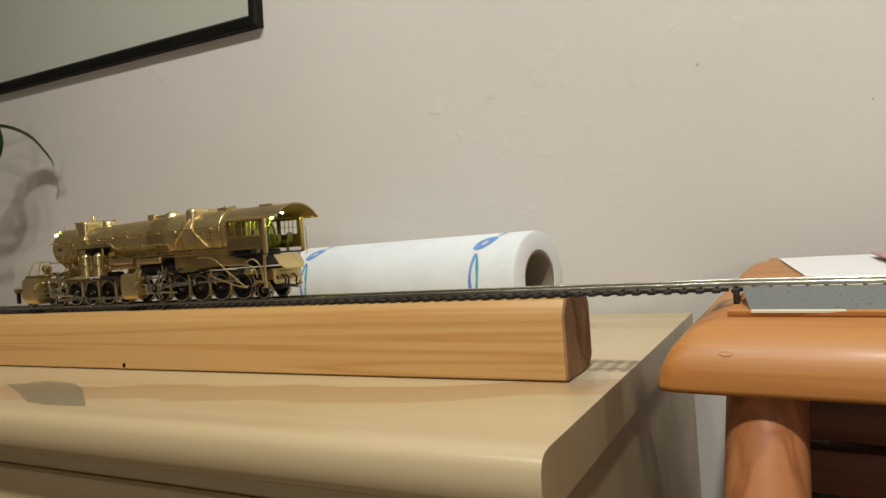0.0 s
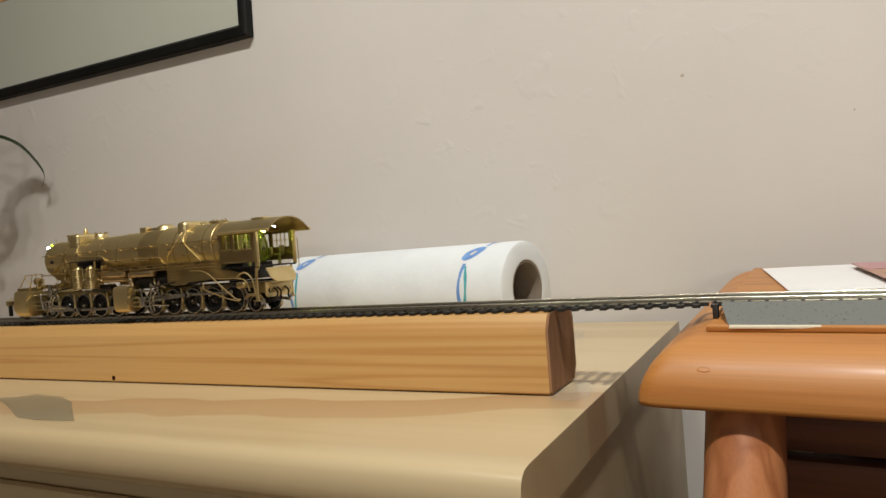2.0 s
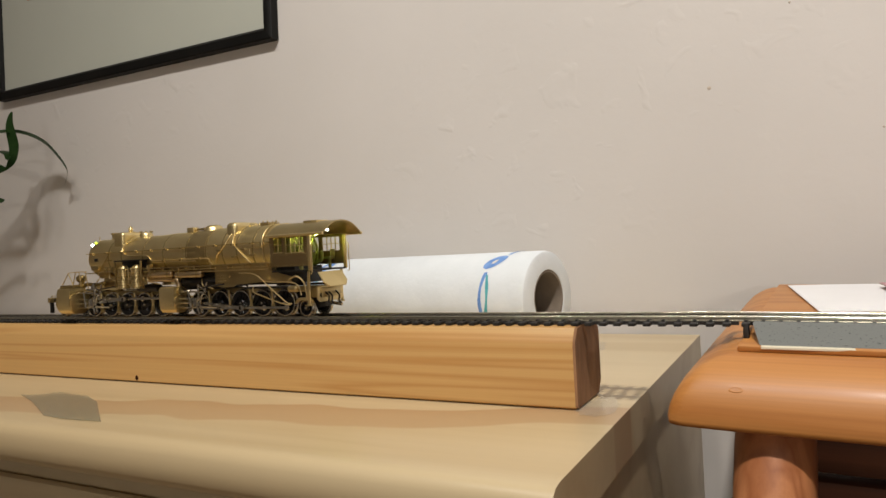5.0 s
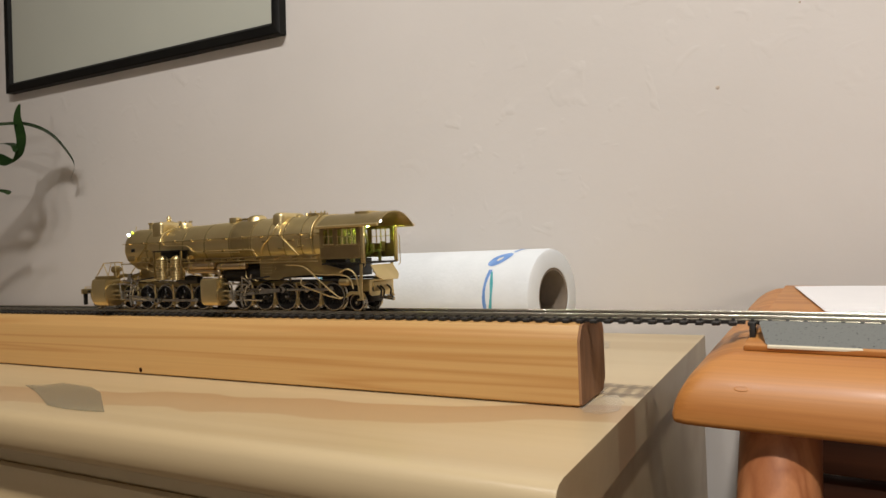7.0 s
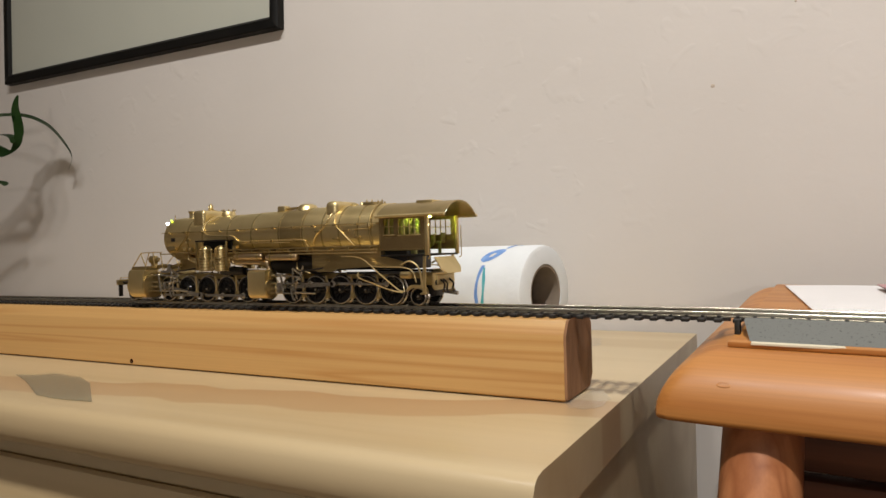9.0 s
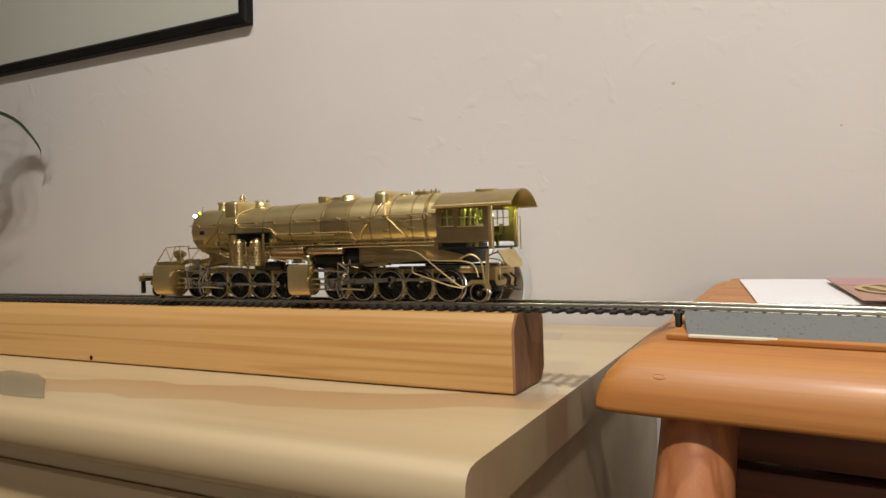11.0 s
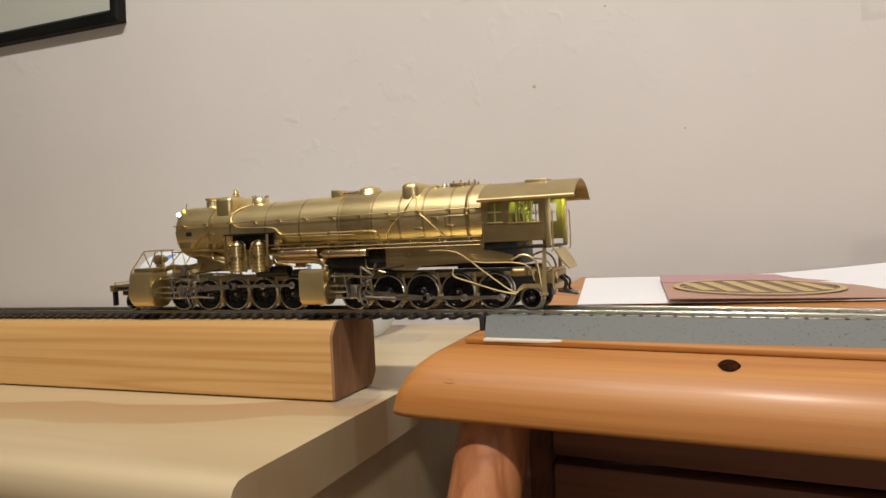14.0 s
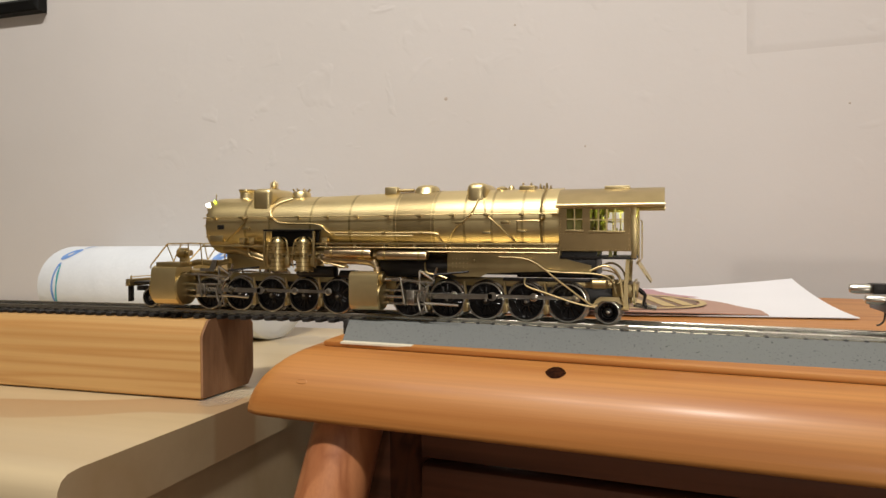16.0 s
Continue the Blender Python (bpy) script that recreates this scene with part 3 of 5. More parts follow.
# ---- clear film pieces on the dresser ----
def film_piece(x, y, w, d, turn, label):
    n = 26
    bm = B()
    vs = []
    for i in range(n):
        a = i * 2 * math.pi / n
        k = 0.8 + 0.35 * noise.noise(Vector((math.cos(a) * 2.1 + x * 30, math.sin(a) * 2.1, y * 20)))
        vs.append(bm.verts.new((w * k * math.cos(a), d * k * math.sin(a), 0)))
    bm.faces.new(vs)
    bmesh.ops.solidify(bm, geom=bm.faces[:], thickness=0.0003)
    o = part("plastic_film", bm, M_FILM, at=pose(x, y, RAIL + DRESSER_TOP + 0.0005, 0, 0, turn))
    return tagged(o, label, "plastic film")


scrap = prism(B(), [(-0.0606, 0.0132), (-0.0475, 0.0167), (-0.0413, 0.0253), (-0.0101, 0.0225), (0.0135, 0.0122), (0.0418, -0.0069), (0.0604, -0.0191), (0.0469, -0.0206), (0.0322, -0.0213), (0.0134, -0.0192), (-0.0125, -0.0068), (-0.0363, 0.004)], 0, 0.0003, "z")
tagged(part("plastic_film", scrap, M_SCRAP, at=pose(-0.4517, -0.0856, RAIL + DRESSER_TOP + 0.0004)), "torn smoky plastic film scrap on the dresser", "plastic film")
film_piece(-0.163, -0.012, 0.012, 0.024, 0, "clear plastic film under the beam end")
film_piece(-0.225, 0.165, 0.03, 0.03, 20, "crumpled clear plastic film beside the paper roll")


# ---- plant ----
def plant():
    p = thing("potted_plant", pose(-1.27, 0.08, RAIL + DRESSER_TOP), "green strap-leaved houseplant in a pot", "plant")
    part("pot", lathe(B(), [(0, 0.05), (0.005, 0.055), (0.11, 0.07), (0.115, 0.073), (0.12, 0.07), (0.118, 0.062), (0.1, 0.06)], (0, 0, 0), "z", 40), M_LEG, p, "brown clay pot")

    def leaf(pts, width, across, label=""):
        pts = [Vector(q) - Vector((-1.27, 0.08, DRESSER_TOP)) for q in pts]
        fine = []
        for i in range(len(pts) - 1):
            a, b, c, d = pts[max(i - 1, 0)], pts[i], pts[i + 1], pts[min(i + 2, len(pts) - 1)]
            for k in range(6):
                u = k / 6
                fine.append(0.5 * ((2 * b) + (c - a) * u + (2 * a - 5 * b + 4 * c - d) * u * u + (3 * b - a - 3 * c + d) * u ** 3))
        fine.append(pts[-1])
        bm = B()
        rows_ = []
        n = len(fine)
        ac = Vector(across).normalized()
        for i, q in enumerate(fine):
            u = i / (n - 1)
            w = width * (0.35 + 0.65 * min(1, u * 4)) * math.sqrt(max(0.0, 1 - max(0, (u - 0.35) / 0.65) ** 2)) + 0.0004
            rows_.append([bm.verts.new(q + ac * w * v + Vector((0, 0, -0.12 * w * (1 - v * v)))) for v in (-1, 0, 1)])
        for q, s2 in zip(rows_, rows_[1:]):
            for k in range(2):
                bm.faces.new((q[k], q[k + 1], s2[k + 1], s2[k]))
        bmesh.ops.solidify(bm, geom=bm.faces[:], thickness=0.0006)
        part("leaf", bm, M_LEAF, p, label)
    root = (-1.265, 0.085, 0.06)
    leaf([root, (-1.16, 0.10, 0.17), (-1.03, 0.145, 0.208), (-0.978, 0.18, 0.2135), (-0.9682, 0.21, 0.2166), (-0.9524, 0.23, 0.2052), (-0.9398, 0.243, 0.1832), (-0.9345, 0.25, 0.1640), (-0.946, 0.252, 0.147)], 0.012, (-0.76, 0.55, 0.34))
    leaf([root, (-1.15, 0.13, 0.20), (-1.02, 0.18, 0.18), (-0.972, 0.19, 0.165), (-0.953, 0.192, 0.188), (-0.965, 0.195, 0.222), (-0.968, 0.2, 0.2412)], 0.0085, (0.8, 0.3, 0.4))
    leaf([root, (-1.14, 0.12, 0.15), (-1.05, 0.17, 0.185), (-0.997, 0.19, 0.1918), (-0.966, 0.19, 0.1865), (-0.955, 0.185, 0.176)], 0.006, (0.3, 0.9, 0.2))
    leaf([root, (-1.15, 0.1, 0.11), (-1.06, 0.15, 0.135), (-1.0, 0.19, 0.131), (-0.981, 0.19, 0.1246)], 0.006, (0.3, 0.9, 0.3))
    return p


plant()


# ---- plaster patch on the wall ----
def wall_patch():
    bm = B()
    rings = []
    for inset, rise in ((0, 0.0003), (0.002, -0.0001), (0.005, -0.0008), (0.008, -0.0011)):
        rings.append([bm.verts.new((x, rise, z)) for x, z in ((0.0935 + inset, RAIL + 0.163 + inset), (0.6, RAIL + 0.163 + inset), (0.6, RAIL + 0.6), (0.0935 + inset, RAIL + 0.6))])
    for q, s2 in zip(rings, rings[1:]):
        for k in range(4):
            bm.faces.new((q[k], q[(k + 1) % 4], s2[(k + 1) % 4], s2[k]))
    bm.faces.new(rings[-1])
    return part("trim", bm, M_WALL, at=pose(0, wall_y(0), 0, 0, 0, WALL_TURN), sharp=80)


patch = wall_patch()
tagged(patch, "slightly raised painted plaster patch", "wall patch", kind="structure")

# ---- moving things ----
def travel(t):
    """Cubic course through the stations."""
    T = TRAVEL
    i = max(0, min(len(T) - 2, sum(1 for a, _ in T if a <= t) - 1))
    def slope(j):
        a, b = max(0, j - 1), min(len(T) - 1, j + 1)
        return (T[b][1] - T[a][1]) / (T[b][0] - T[a][0])
    (ta, sa), (tb, sb) = T[i], T[i + 1]
    h = tb - ta
    u = (t - ta) / h
    return sa * (2 * u ** 3 - 3 * u * u + 1) + sb * (3 * u * u - 2 * u ** 3) + h * slope(i) * (u ** 3 - 2 * u * u + u) + h * slope(i + 1) * (u ** 3 - u * u)


def track_z(x):
    return -max(0.0, x + 0.1) * math.tan(radians(0.95))


# ---- the brass locomotive; millimetres along the track, the rear driving axle at zero, rail head at zero height ----
MM = 0.001


def mm(*p):
    return tuple(v * MM for v in p)


def mbox(bm, x0, x1, y0, y1, z0, z1, bevel=0.0, seg=2):
    return box(bm, x0 * MM, x1 * MM, y0 * MM, y1 * MM, z0 * MM, z1 * MM, bevel * MM, seg)


def mtube(bm, pts, r, seg=8, r_end=None):
    return tube(bm, [mm(*p) for p in pts], r * MM, seg, True, None if r_end is None else r_end * MM)


def mlathe(bm, prof, origin, axis, seg=32, closed=False):
    return lathe(bm, [(a * MM, b * MM) for a, b in prof], mm(*origin), axis, seg, closed)


def mprism(bm, outline, lo, hi, axis="y"):
    return prism(bm, [(a * MM, b * MM) for a, b in outline], lo * MM, hi * MM, axis)


def rounded(pts, steps=6):
    """A smooth course through the points."""
    v = [Vector(p) for p in pts]
    out = []
    for i in range(len(v) - 1):
        a, b, c, d = v[max(i - 1, 0)], v[i], v[i + 1], v[min(i + 2, len(v) - 1)]
        for k in range(steps):
            u = k / steps
            out.append(tuple(0.5 * ((2 * b) + (c - a) * u + (2 * a - 5 * b + 4 * c - d) * u * u + (3 * b - a - 3 * c + d) * u ** 3)))
    return out + [tuple(v[-1])]


WHEEL_R, SMALL_R, CRANK = 8.2, 4.9, 4.3
REAR_AXLES = [-17.4 * k for k in range(5)]
FRONT_AXLES = [-105.0 - 17.4 * k for k in range(5)]
BOILER_Z = 41.0

loco = thing("model_locomotive", pose(0, 0, RAIL), "polished brass model steam locomotive with ten-coupled engines on track", "locomotive")


def boiler_r(x):
    if x < -112:
        return 13.8
    if x > -62:
        return 15.2
    return 13.8 + 1.4 * (x + 112) / 50


def build_boiler():
    prof = [(-174.6, 11.8), (-174.2, 13.2), (-173.0, 13.7)] + [(x, boiler_r(x)) for x in range(-170, -2, 4)] + [(-2.6, 15.2)]
    part("boiler", mlathe(B(), prof, (0, 0, BOILER_Z), "x", 72), M_BRASS, loco, "polished brass boiler")
    for x, w in ((-152, 0.6), (-138.5, 0.5), (-117, 0.5), (-97, 0.5), (-75, 0.6), (-57, 0.6), (-43, 0.5), (-31, 0.5), (-18, 0.5), (-9.5, 0.7)):
        r = boiler_r(x)
        part("boiler_band", mlathe(B(), [(x - w, r - 0.3), (x - w, r + 0.09), (x + w, r + 0.09), (x + w, r - 0.3)], (0, 0, BOILER_Z), "x", 72, True), M_BRASS_DULL, loco)
    part("boiler_course", mlathe(B(), [(-74, boiler_r(-74) - 0.2), (-74, boiler_r(-74) + 0.09), (-58, 15.3), (-58, 15.0)], (0, 0, BOILER_Z), "x", 72, True), M_BRASS_DULL, loco, "duller brass boiler course")
    door = part("smokebox_door", mlathe(B(), [(-177.6, 0.4), (-177.2, 4.0), (-176.2, 8.0), (-175.0, 10.8), (-174.5, 11.3)], (0, 0, BOILER_Z), "x", 48), M_BRASS, loco)
    for k in range(14):
        a = k * 2 * math.pi / 14
        mb = mlathe(B(), [(-175.4, 0.35), (-174.6, 0.45)], (0, 12.3 * math.cos(a), BOILER_Z + 12.3 * math.sin(a)), "x", 8)
        part("door_bolt", mb, M_BRASS, door)
    part("number_plate", mbox(B(), -167, -163.2, -13.9, -13.4, 39.2, 41.4, 0.15), M_DARK, loco, "dark blank maker's plate")
    part("access_panel", mbox(B(), -172, -164.5, -13.0, -11.8, 33.2, 36.4, 0.15), M_BRASS_DULL, loco)
    part("smokebox_saddle", mbox(B(), -166, -140, -8, 8, 20, 29.5, 0.6), M_BRASS_DULL, loco)
    # lamp
    lampo = part("headlight", mlathe(B(), [(-180.6, 1.6), (-180.4, 1.9), (-176.4, 1.9), (-175.4, 0.9)], (0, 0, 51.8), "x", 20), M_BRASS, loco)
    part("lens", mlathe(B(), [(-181.0, 0.4), (-180.8, 1.2), (-180.5, 1.5)], (0, 0, 51.8), "x", 16), M_STEEL, lampo, "clear lamp lens")
    for y in (-8.0, 8.0):
        mk = part("marker_lamp", mbox(B(), -176.4, -174.2, y - 1.0, y + 1.0, 48.2, 49.8, 0.2), M_BRASS, loco)
        part("bulb", mlathe(B(), [(-177.5, 0.25), (-177.2, 0.75), (-176.5, 1.0), (-175.7, 0.75), (-175.3, 0.3)], (0, y, 51.2), "x", 16), M_LAMP, mk, "glowing white bulb")
    part("bracket", mbox(B(), -180.2, -174.5, -1.2, 1.2, 49.2, 50.0, 0.1), M_BRASS, lampo)
    part("whistle_rod", mtube(B(), [(-176.5, -2, 52), (-176, -2, 57.2)], 0.28, 6), M_BRASS, loco)
    # glowing lump added for the greenish lamp light on the smokebox
    part("spill_glow", mlathe(B(), [(-0.5, 0.4), (0, 0.75), (0.5, 0.4)], (-173.0, -7.6, 52.9), "x", 10), M_GREENGLOW, loco, "small glowing lump for green lamp spill")


def build_rivets():
    """Fine rivet rows, too many and too small to pick apart."""
    bm = B()

    def rivet(p, n, r=0.16):
        p, n = Vector(mm(*p)), Vector(n).normalized()
        a, b = frame_at(n)
        base = [bm.verts.new(p + r * MM * (math.cos(k * math.pi / 3) * a + math.sin(k * math.pi / 3) * b)) for k in range(6)]
        tip = bm.verts.new(p + n * 0.22 * MM)
        for k in range(6):
            bm.faces.new((base[k], base[(k + 1) % 6], tip))
    for x in (-172.6, -153.4, -150.6, -76.4, -56.2, -8.2):
        r = boiler_r(x)
        for k in range(30):
            a = radians(-50 + k * 10)
            rivet((x, -(r + 0.02) * math.cos(a), BOILER_Z + (r + 0.02) * math.sin(a)), (0, -math.cos(a), math.sin(a)))
    for side in (1, -1):
        for k in range(24):
            rivet((-1.8 + k * 1.2, side * -17.62, 30.5), (0, -side, 0))
            rivet((-1.8 + k * 1.2, side * -17.62, 36.8), (0, -side, 0))
        for k in range(14):
            rivet((-1.8, side * -17.62, 31 + k * 1.2), (0, -side, 0))
            rivet((24.8, side * -17.62, 31 + k * 1.2), (0, -side, 0))
        for k in range(26):
            rivet((-48 + k * 1.7, side * -14.62, 29.6), (0, -side, 0))
    tagged(part("rivets", bm, M_BRASS, loco, "rows of fine brass rivets"), kind="stuff")


def build_tops():
    part("smoke_stack", mlathe(B(), [(52.5, 5.2), (54.0, 4.2), (55.0, 3.8), (57.6, 3.7), (58.2, 4.3), (59.0, 4.3), (59.0, 3.3), (55.0, 3.1)], (-159.2, 0, 0), "z", 32), M_BRASS, loco)
    sand = part("front_sand_dome", mbox(B(), -149.4, -139.0, -11.4, 11.4, 46.8, 58.6, 2.4, 4), M_BRASS, loco)
    part("dome_cap", mlathe(B(), [(58.0, 3.2), (58.8, 3.0), (59.3, 1.6), (59.4, 0.4)], (-144, 0, 0), "z", 24), M_BRASS, sand)
    bell = part("bell", mlathe(B(), [(59.0, 0.8), (59.9, 1.5), (61.2, 1.3), (62.2, 0.6), (63.0, 0.5), (63.2, 0.15)], (-143.3, -1.4, 0), "z", 20), M_BRASS, loco)
    for dx in (-2.0, 2.0):
        part("yoke", mtube(B(), [(-143.3 + dx, -1.4, 58.4), (-143.3 + dx, -1.4, 61.8), (-143.3, -1.4, 62.4)], 0.3, 6), M_BRASS, bell)
    tur = part("steam_turret", mlathe(B(), [(53.5, 4.6), (56.4, 4.4), (57.4, 3.6), (57.8, 1.0)], (-129, 0, 0), "z", 28), M_BRASS, loco)
    for a in range(0, 360, 45):
        part("valve_stem", mtube(B(), [(-129 + 3.0 * math.cos(radians(a)), 3.0 * math.sin(radians(a)), 57), (-129 + 4.4 * math.cos(radians(a)), 4.4 * math.sin(radians(a)), 58.6)], 0.35, 6), M_BRASS_DULL, tur)
    chk = part("check_valve", mbox(B(), -83.4, -77.4, -5.5, -0.5, 54.4, 58.2, 0.5), M_BRASS, loco)
    part("check_pipe", mtube(B(), [(-78, -2.8, 56.6), (-70, -2.5, 56.7)], 0.75, 8), M_BRASS_DULL, chk)
    part("steam_dome", mlathe(B(), [(54.8, 6.6), (56.0, 5.9), (57.4, 5.4), (58.3, 4.4), (58.9, 2.4), (59.0, 0.4)], (-64.4, 0, 0), "z", 40), M_BRASS, loco)
    part("sand_dome", mbox(B(), -43.2, -34.4, -11.6, 11.6, 48.4, 58.8, 3.0, 4), M_BRASS, loco)
    part("pop_valve", mlathe(B(), [(55.2, 2.6), (56.8, 2.4), (57.5, 1.2), (57.6, 0.3)], (-29.6, -1, 0), "z", 20), M_BRASS, loco)
    part("pop_valve", mlathe(B(), [(55.2, 1.6), (57.0, 1.4), (57.9, 0.7), (58.0, 0.3)], (-26.0, 1.5, 0), "z", 16), M_BRASS, loco)
    whb = part("turret_box", mbox(B(), -21.6, -14.4, -4, 4, 54.6, 57.5, 0.4), M_BRASS_DULL, loco)
    for x in (-20, -16.5):
        part("stud", mlathe(B(), [(57.4, 0.5), (58.6, 0.4), (58.8, 0.2)], (x, -2.5, 0), "z", 10), M_BRASS, whb)
    for x, h in ((-12.6, 58.3), (-11.2, 57.6), (-9.9, 58.6), (-8.2, 57.4)):
        part("fitting", mlathe(B(), [(55.2, 0.7), (h - 0.8, 0.5), (h, 0.25)], (x, -2.0, 0), "z", 10), M_BRASS_DULL, loco)


def on_boiler(x, ang, lift=0.6):
    """A point on the near flank of the boiler; ang degrees above the horizontal."""
    r = boiler_r(x) + lift
    return (x, -r * math.cos(radians(ang)), BOILER_Z + r * math.sin(radians(ang)))


def mirror(pts):
    return [(x, -y, z) for x, y, z in pts]


def build_pipes():
    for side in (1, -1):
        def P(pts):
            return pts if side == 1 else mirror(pts)
        # handrail with stanchions
        rail = part("handrail", mtube(B(), P([on_boiler(-174, 14, 1.6)] + [on_boiler(x, 14, 1.6) for x in range(-170, -4, 8)] + [on_boiler(-3, 14, 1.6)]), 0.32, 6), M_BRASS_DULL, loco)
        for x in range(-168, -4, 15):
            part("stanchion", mtube(B(), P([on_boiler(x, 13, -0.2), on_boiler(x, 14, 2.1)]), 0.5, 6), M_BRASS_DULL, rail)
            part("clip", mbox(B(), x - 1.0, x + 1.0, *sorted((side * -(boiler_r(x) + 2.0), side * -(boiler_r(x) + 0.4))), BOILER_Z + 3.2, BOILER_Z + 4.3, 0.2), M_BRASS_DULL, rail)
        # sand pipes from the dome
        for pts in ([on_boiler(-37.2, 52), on_boiler(-38.5, 30), on_boiler(-41, 12), on_boiler(-47, -8), on_boiler(-50, -28)],
                    [on_boiler(-36.2, 52), on_boiler(-34.4, 30), on_boiler(-33.4, 14), on_boiler(-30, 4), on_boiler(-23, -22), on_boiler(-21, -32)]):
            part("sand_pipe", mtube(B(), P(rounded(pts, 4)), 0.33, 7), M_BRASS, loco)
        # long pipe from the front turret along the flank
        part("steam_pipe", mtube(B(), P(rounded([on_boiler(-130, 62), on_boiler(-136, 45), on_boiler(-138, 28), on_boiler(-136.5, 14), on_boiler(-131, 4), on_boiler(-113, 1), on_boiler(-108, -12), on_boiler(-104, -14), on_boiler(-80, -14), on_boiler(-57, -14), on_boiler(-54.5, -22), on_boiler(-53, -34)], 5)), 0.42, 8), M_BRASS, loco)
        part("steam_pipe", mtube(B(), P([on_boiler(-104, -18, 1.0), on_boiler(-66, -18, 1.0)]), 0.34, 7), M_BRASS, loco)
        part("feed_pipe", mtube(B(), P(rounded([on_boiler(-150, 18), on_boiler(-153, 0), on_boiler(-160, -22), on_boiler(-163, -32)], 5)), 0.34, 6), M_BRASS_DULL, loco)
        part("throttle_pipe", mtube(B(), P(rounded([on_boiler(-9.8, 70), on_boiler(-10.2, 40), on_boiler(-10.2, 10), on_boiler(-10.2, -30)], 5)), 0.5, 7), M_BRASS_DULL, loco)
        valve = part("globe_valve", mlathe(B(), [(-1.6, 0.5), (-0.8, 1.3), (0.8, 1.3), (1.6, 0.5)], on_boiler(-9.6, 10, 1.0) if side == 1 else mirror([on_boiler(-9.6, 10, 1.0)])[0], "z", 12), M_BRASS_DULL, loco)
        for x, ang in ((-25, 2), (-45, 2), (-18, -12), (-33, -14), (-4, 14), (-150.5, -6)):
            part("hand_grip", mbox(B(), x - 1.8, x + 1.8, *sorted((side * (on_boiler(x, ang, 1.3)[1]), side * (on_boiler(x, ang, -0.4)[1]))), on_boiler(x, ang)[2] - 0.5, on_boiler(x, ang)[2] + 0.6, 0.2), M_BRASS_DULL, loco)
        part("flank_bracket", mtube(B(), P([on_boiler(-20, -14), on_boiler(-20, 4), on_boiler(-15, 4.4), on_boiler(-10.4, 4)]), 0.36, 6), M_BRASS_DULL, loco)
        for x in (-96.5, -80.0, -62.5):
            _, uy, uz = on_boiler(x, -14)
            part("pipe_union", mlathe(B(), [(x - 0.9, 0.5), (x - 0.7, 0.85), (x + 0.7, 0.85), (x + 0.9, 0.5)], (0, side * uy, uz), "x", 10), M_BRASS_DULL, loco)
        # running boards
        rb = part("running_board", mbox(B(), -112, -2.6, *sorted((side * -19.0, side * -13.0)), 32.2, 32.9, 0.15), M_BRASS_DULL, loco)
        part("edge_pipe", mtube(B(), P([(-110, -19.3, 30.9), (-3, -19.3, 30.7)]), 0.25, 6), M_BRASS_DULL, rb)
        part("edge_pipe", mtube(B(), P([(-58, -18.9, 29.2), (-28, -18.9, 29.1), (-3, -18.8, 29.0)]), 0.3, 6), M_BRASS_DULL, rb)
        for x in range(-106, -6, 14):
            part("board_bracket", mbox(B(), x - 0.5, x + 0.5, *sorted((side * -19.0, side * -14)), 30.2, 32.2, 0.1), M_BRASS_DULL, rb)
        part("front_running_board", mbox(B(), -173, -137, *sorted((side * -17.5, side * -12.5)), 30.8, 31.5, 0.15), M_BRASS_DULL, loco)
        # air tanks
        for x0, x1, z in ((-107.6, -84.2, 28.3), (-82.0, -58.0, 27.5)):
            tank = part("air_tank", mlathe(B(), [(x0, 0.8), (x0 + 0.5, 1.8), (x0 + 1.2, 2.1), (x1 - 1.2, 2.1), (x1 - 0.5, 1.8), (x1, 0.8)], (0, side * -17.4, z), "x", 24), M_COPPER, loco, "copper-toned brass air tank")
            for xx in (x0 + 4, x1 - 4):
                part("strap", mlathe(B(), [(xx - 0.5, 2.0), (xx - 0.5, 2.25), (xx + 0.5, 2.25), (xx + 0.5, 2.0)], (0, side * -17.4, z), "x", 24, True), M_BRASS_DULL, tank)
        # air pumps in their frame
        for x in (-130.8, -117.6):
            yc = side * -18.2
            pump = part("air_pump", mlathe(B(), [(19.8, 1.4), (20.2, 3.4), (26.0, 3.5), (26.2, 1.9), (27.6, 1.9), (27.8, 3.3), (33.0, 3.3), (33.4, 2.6), (34.4, 2.1), (34.8, 1.2), (35.6, 1.0), (35.8, 0.3)], (x, yc, 0), "z", 24), M_BRASS, loco)
            for z in (20.5, 25.9, 28.0, 32.8):
                part("flange", mlathe(B(), [(z - 0.35, 3.2), (z - 0.35, 4.3), (z + 0.35, 4.3), (z + 0.35, 3.2)], (x, yc, 0), "z", 24, True), M_BRASS_DULL, pump)
                for k in range(8):
                    a = radians(k * 45 + 10)
                    part("bolt", mlathe(B(), [(z - 0.75, 0.4), (z + 0.75, 0.4), (z + 0.85, 0.15)], (x + 3.9 * math.cos(a), yc + 3.9 * math.sin(a), 0), "z", 6), M_BRASS, pump)
            for z in (22.3, 24.1, 29.8, 31.2):
                part("band", mlathe(B(), [(z - 0.2, 3.2), (z - 0.2, 3.8), (z + 0.2, 3.8), (z + 0.2, 3.2)], (x, yc, 0), "z", 24, True), M_BRASS_DULL, pump)
            part("valve_box", mbox(B(), x + 3.6, x + 6.2, *sorted((yc - 1.4, yc + 1.4)), 22.4, 26.0, 0.4), M_BRASS_DULL, pump)
            part("valve_cap", mlathe(B(), [(26.0, 1.1), (27.0, 1.0), (27.4, 0.3)], (x + 4.9, yc, 0), "z", 10), M_BRASS, pump)
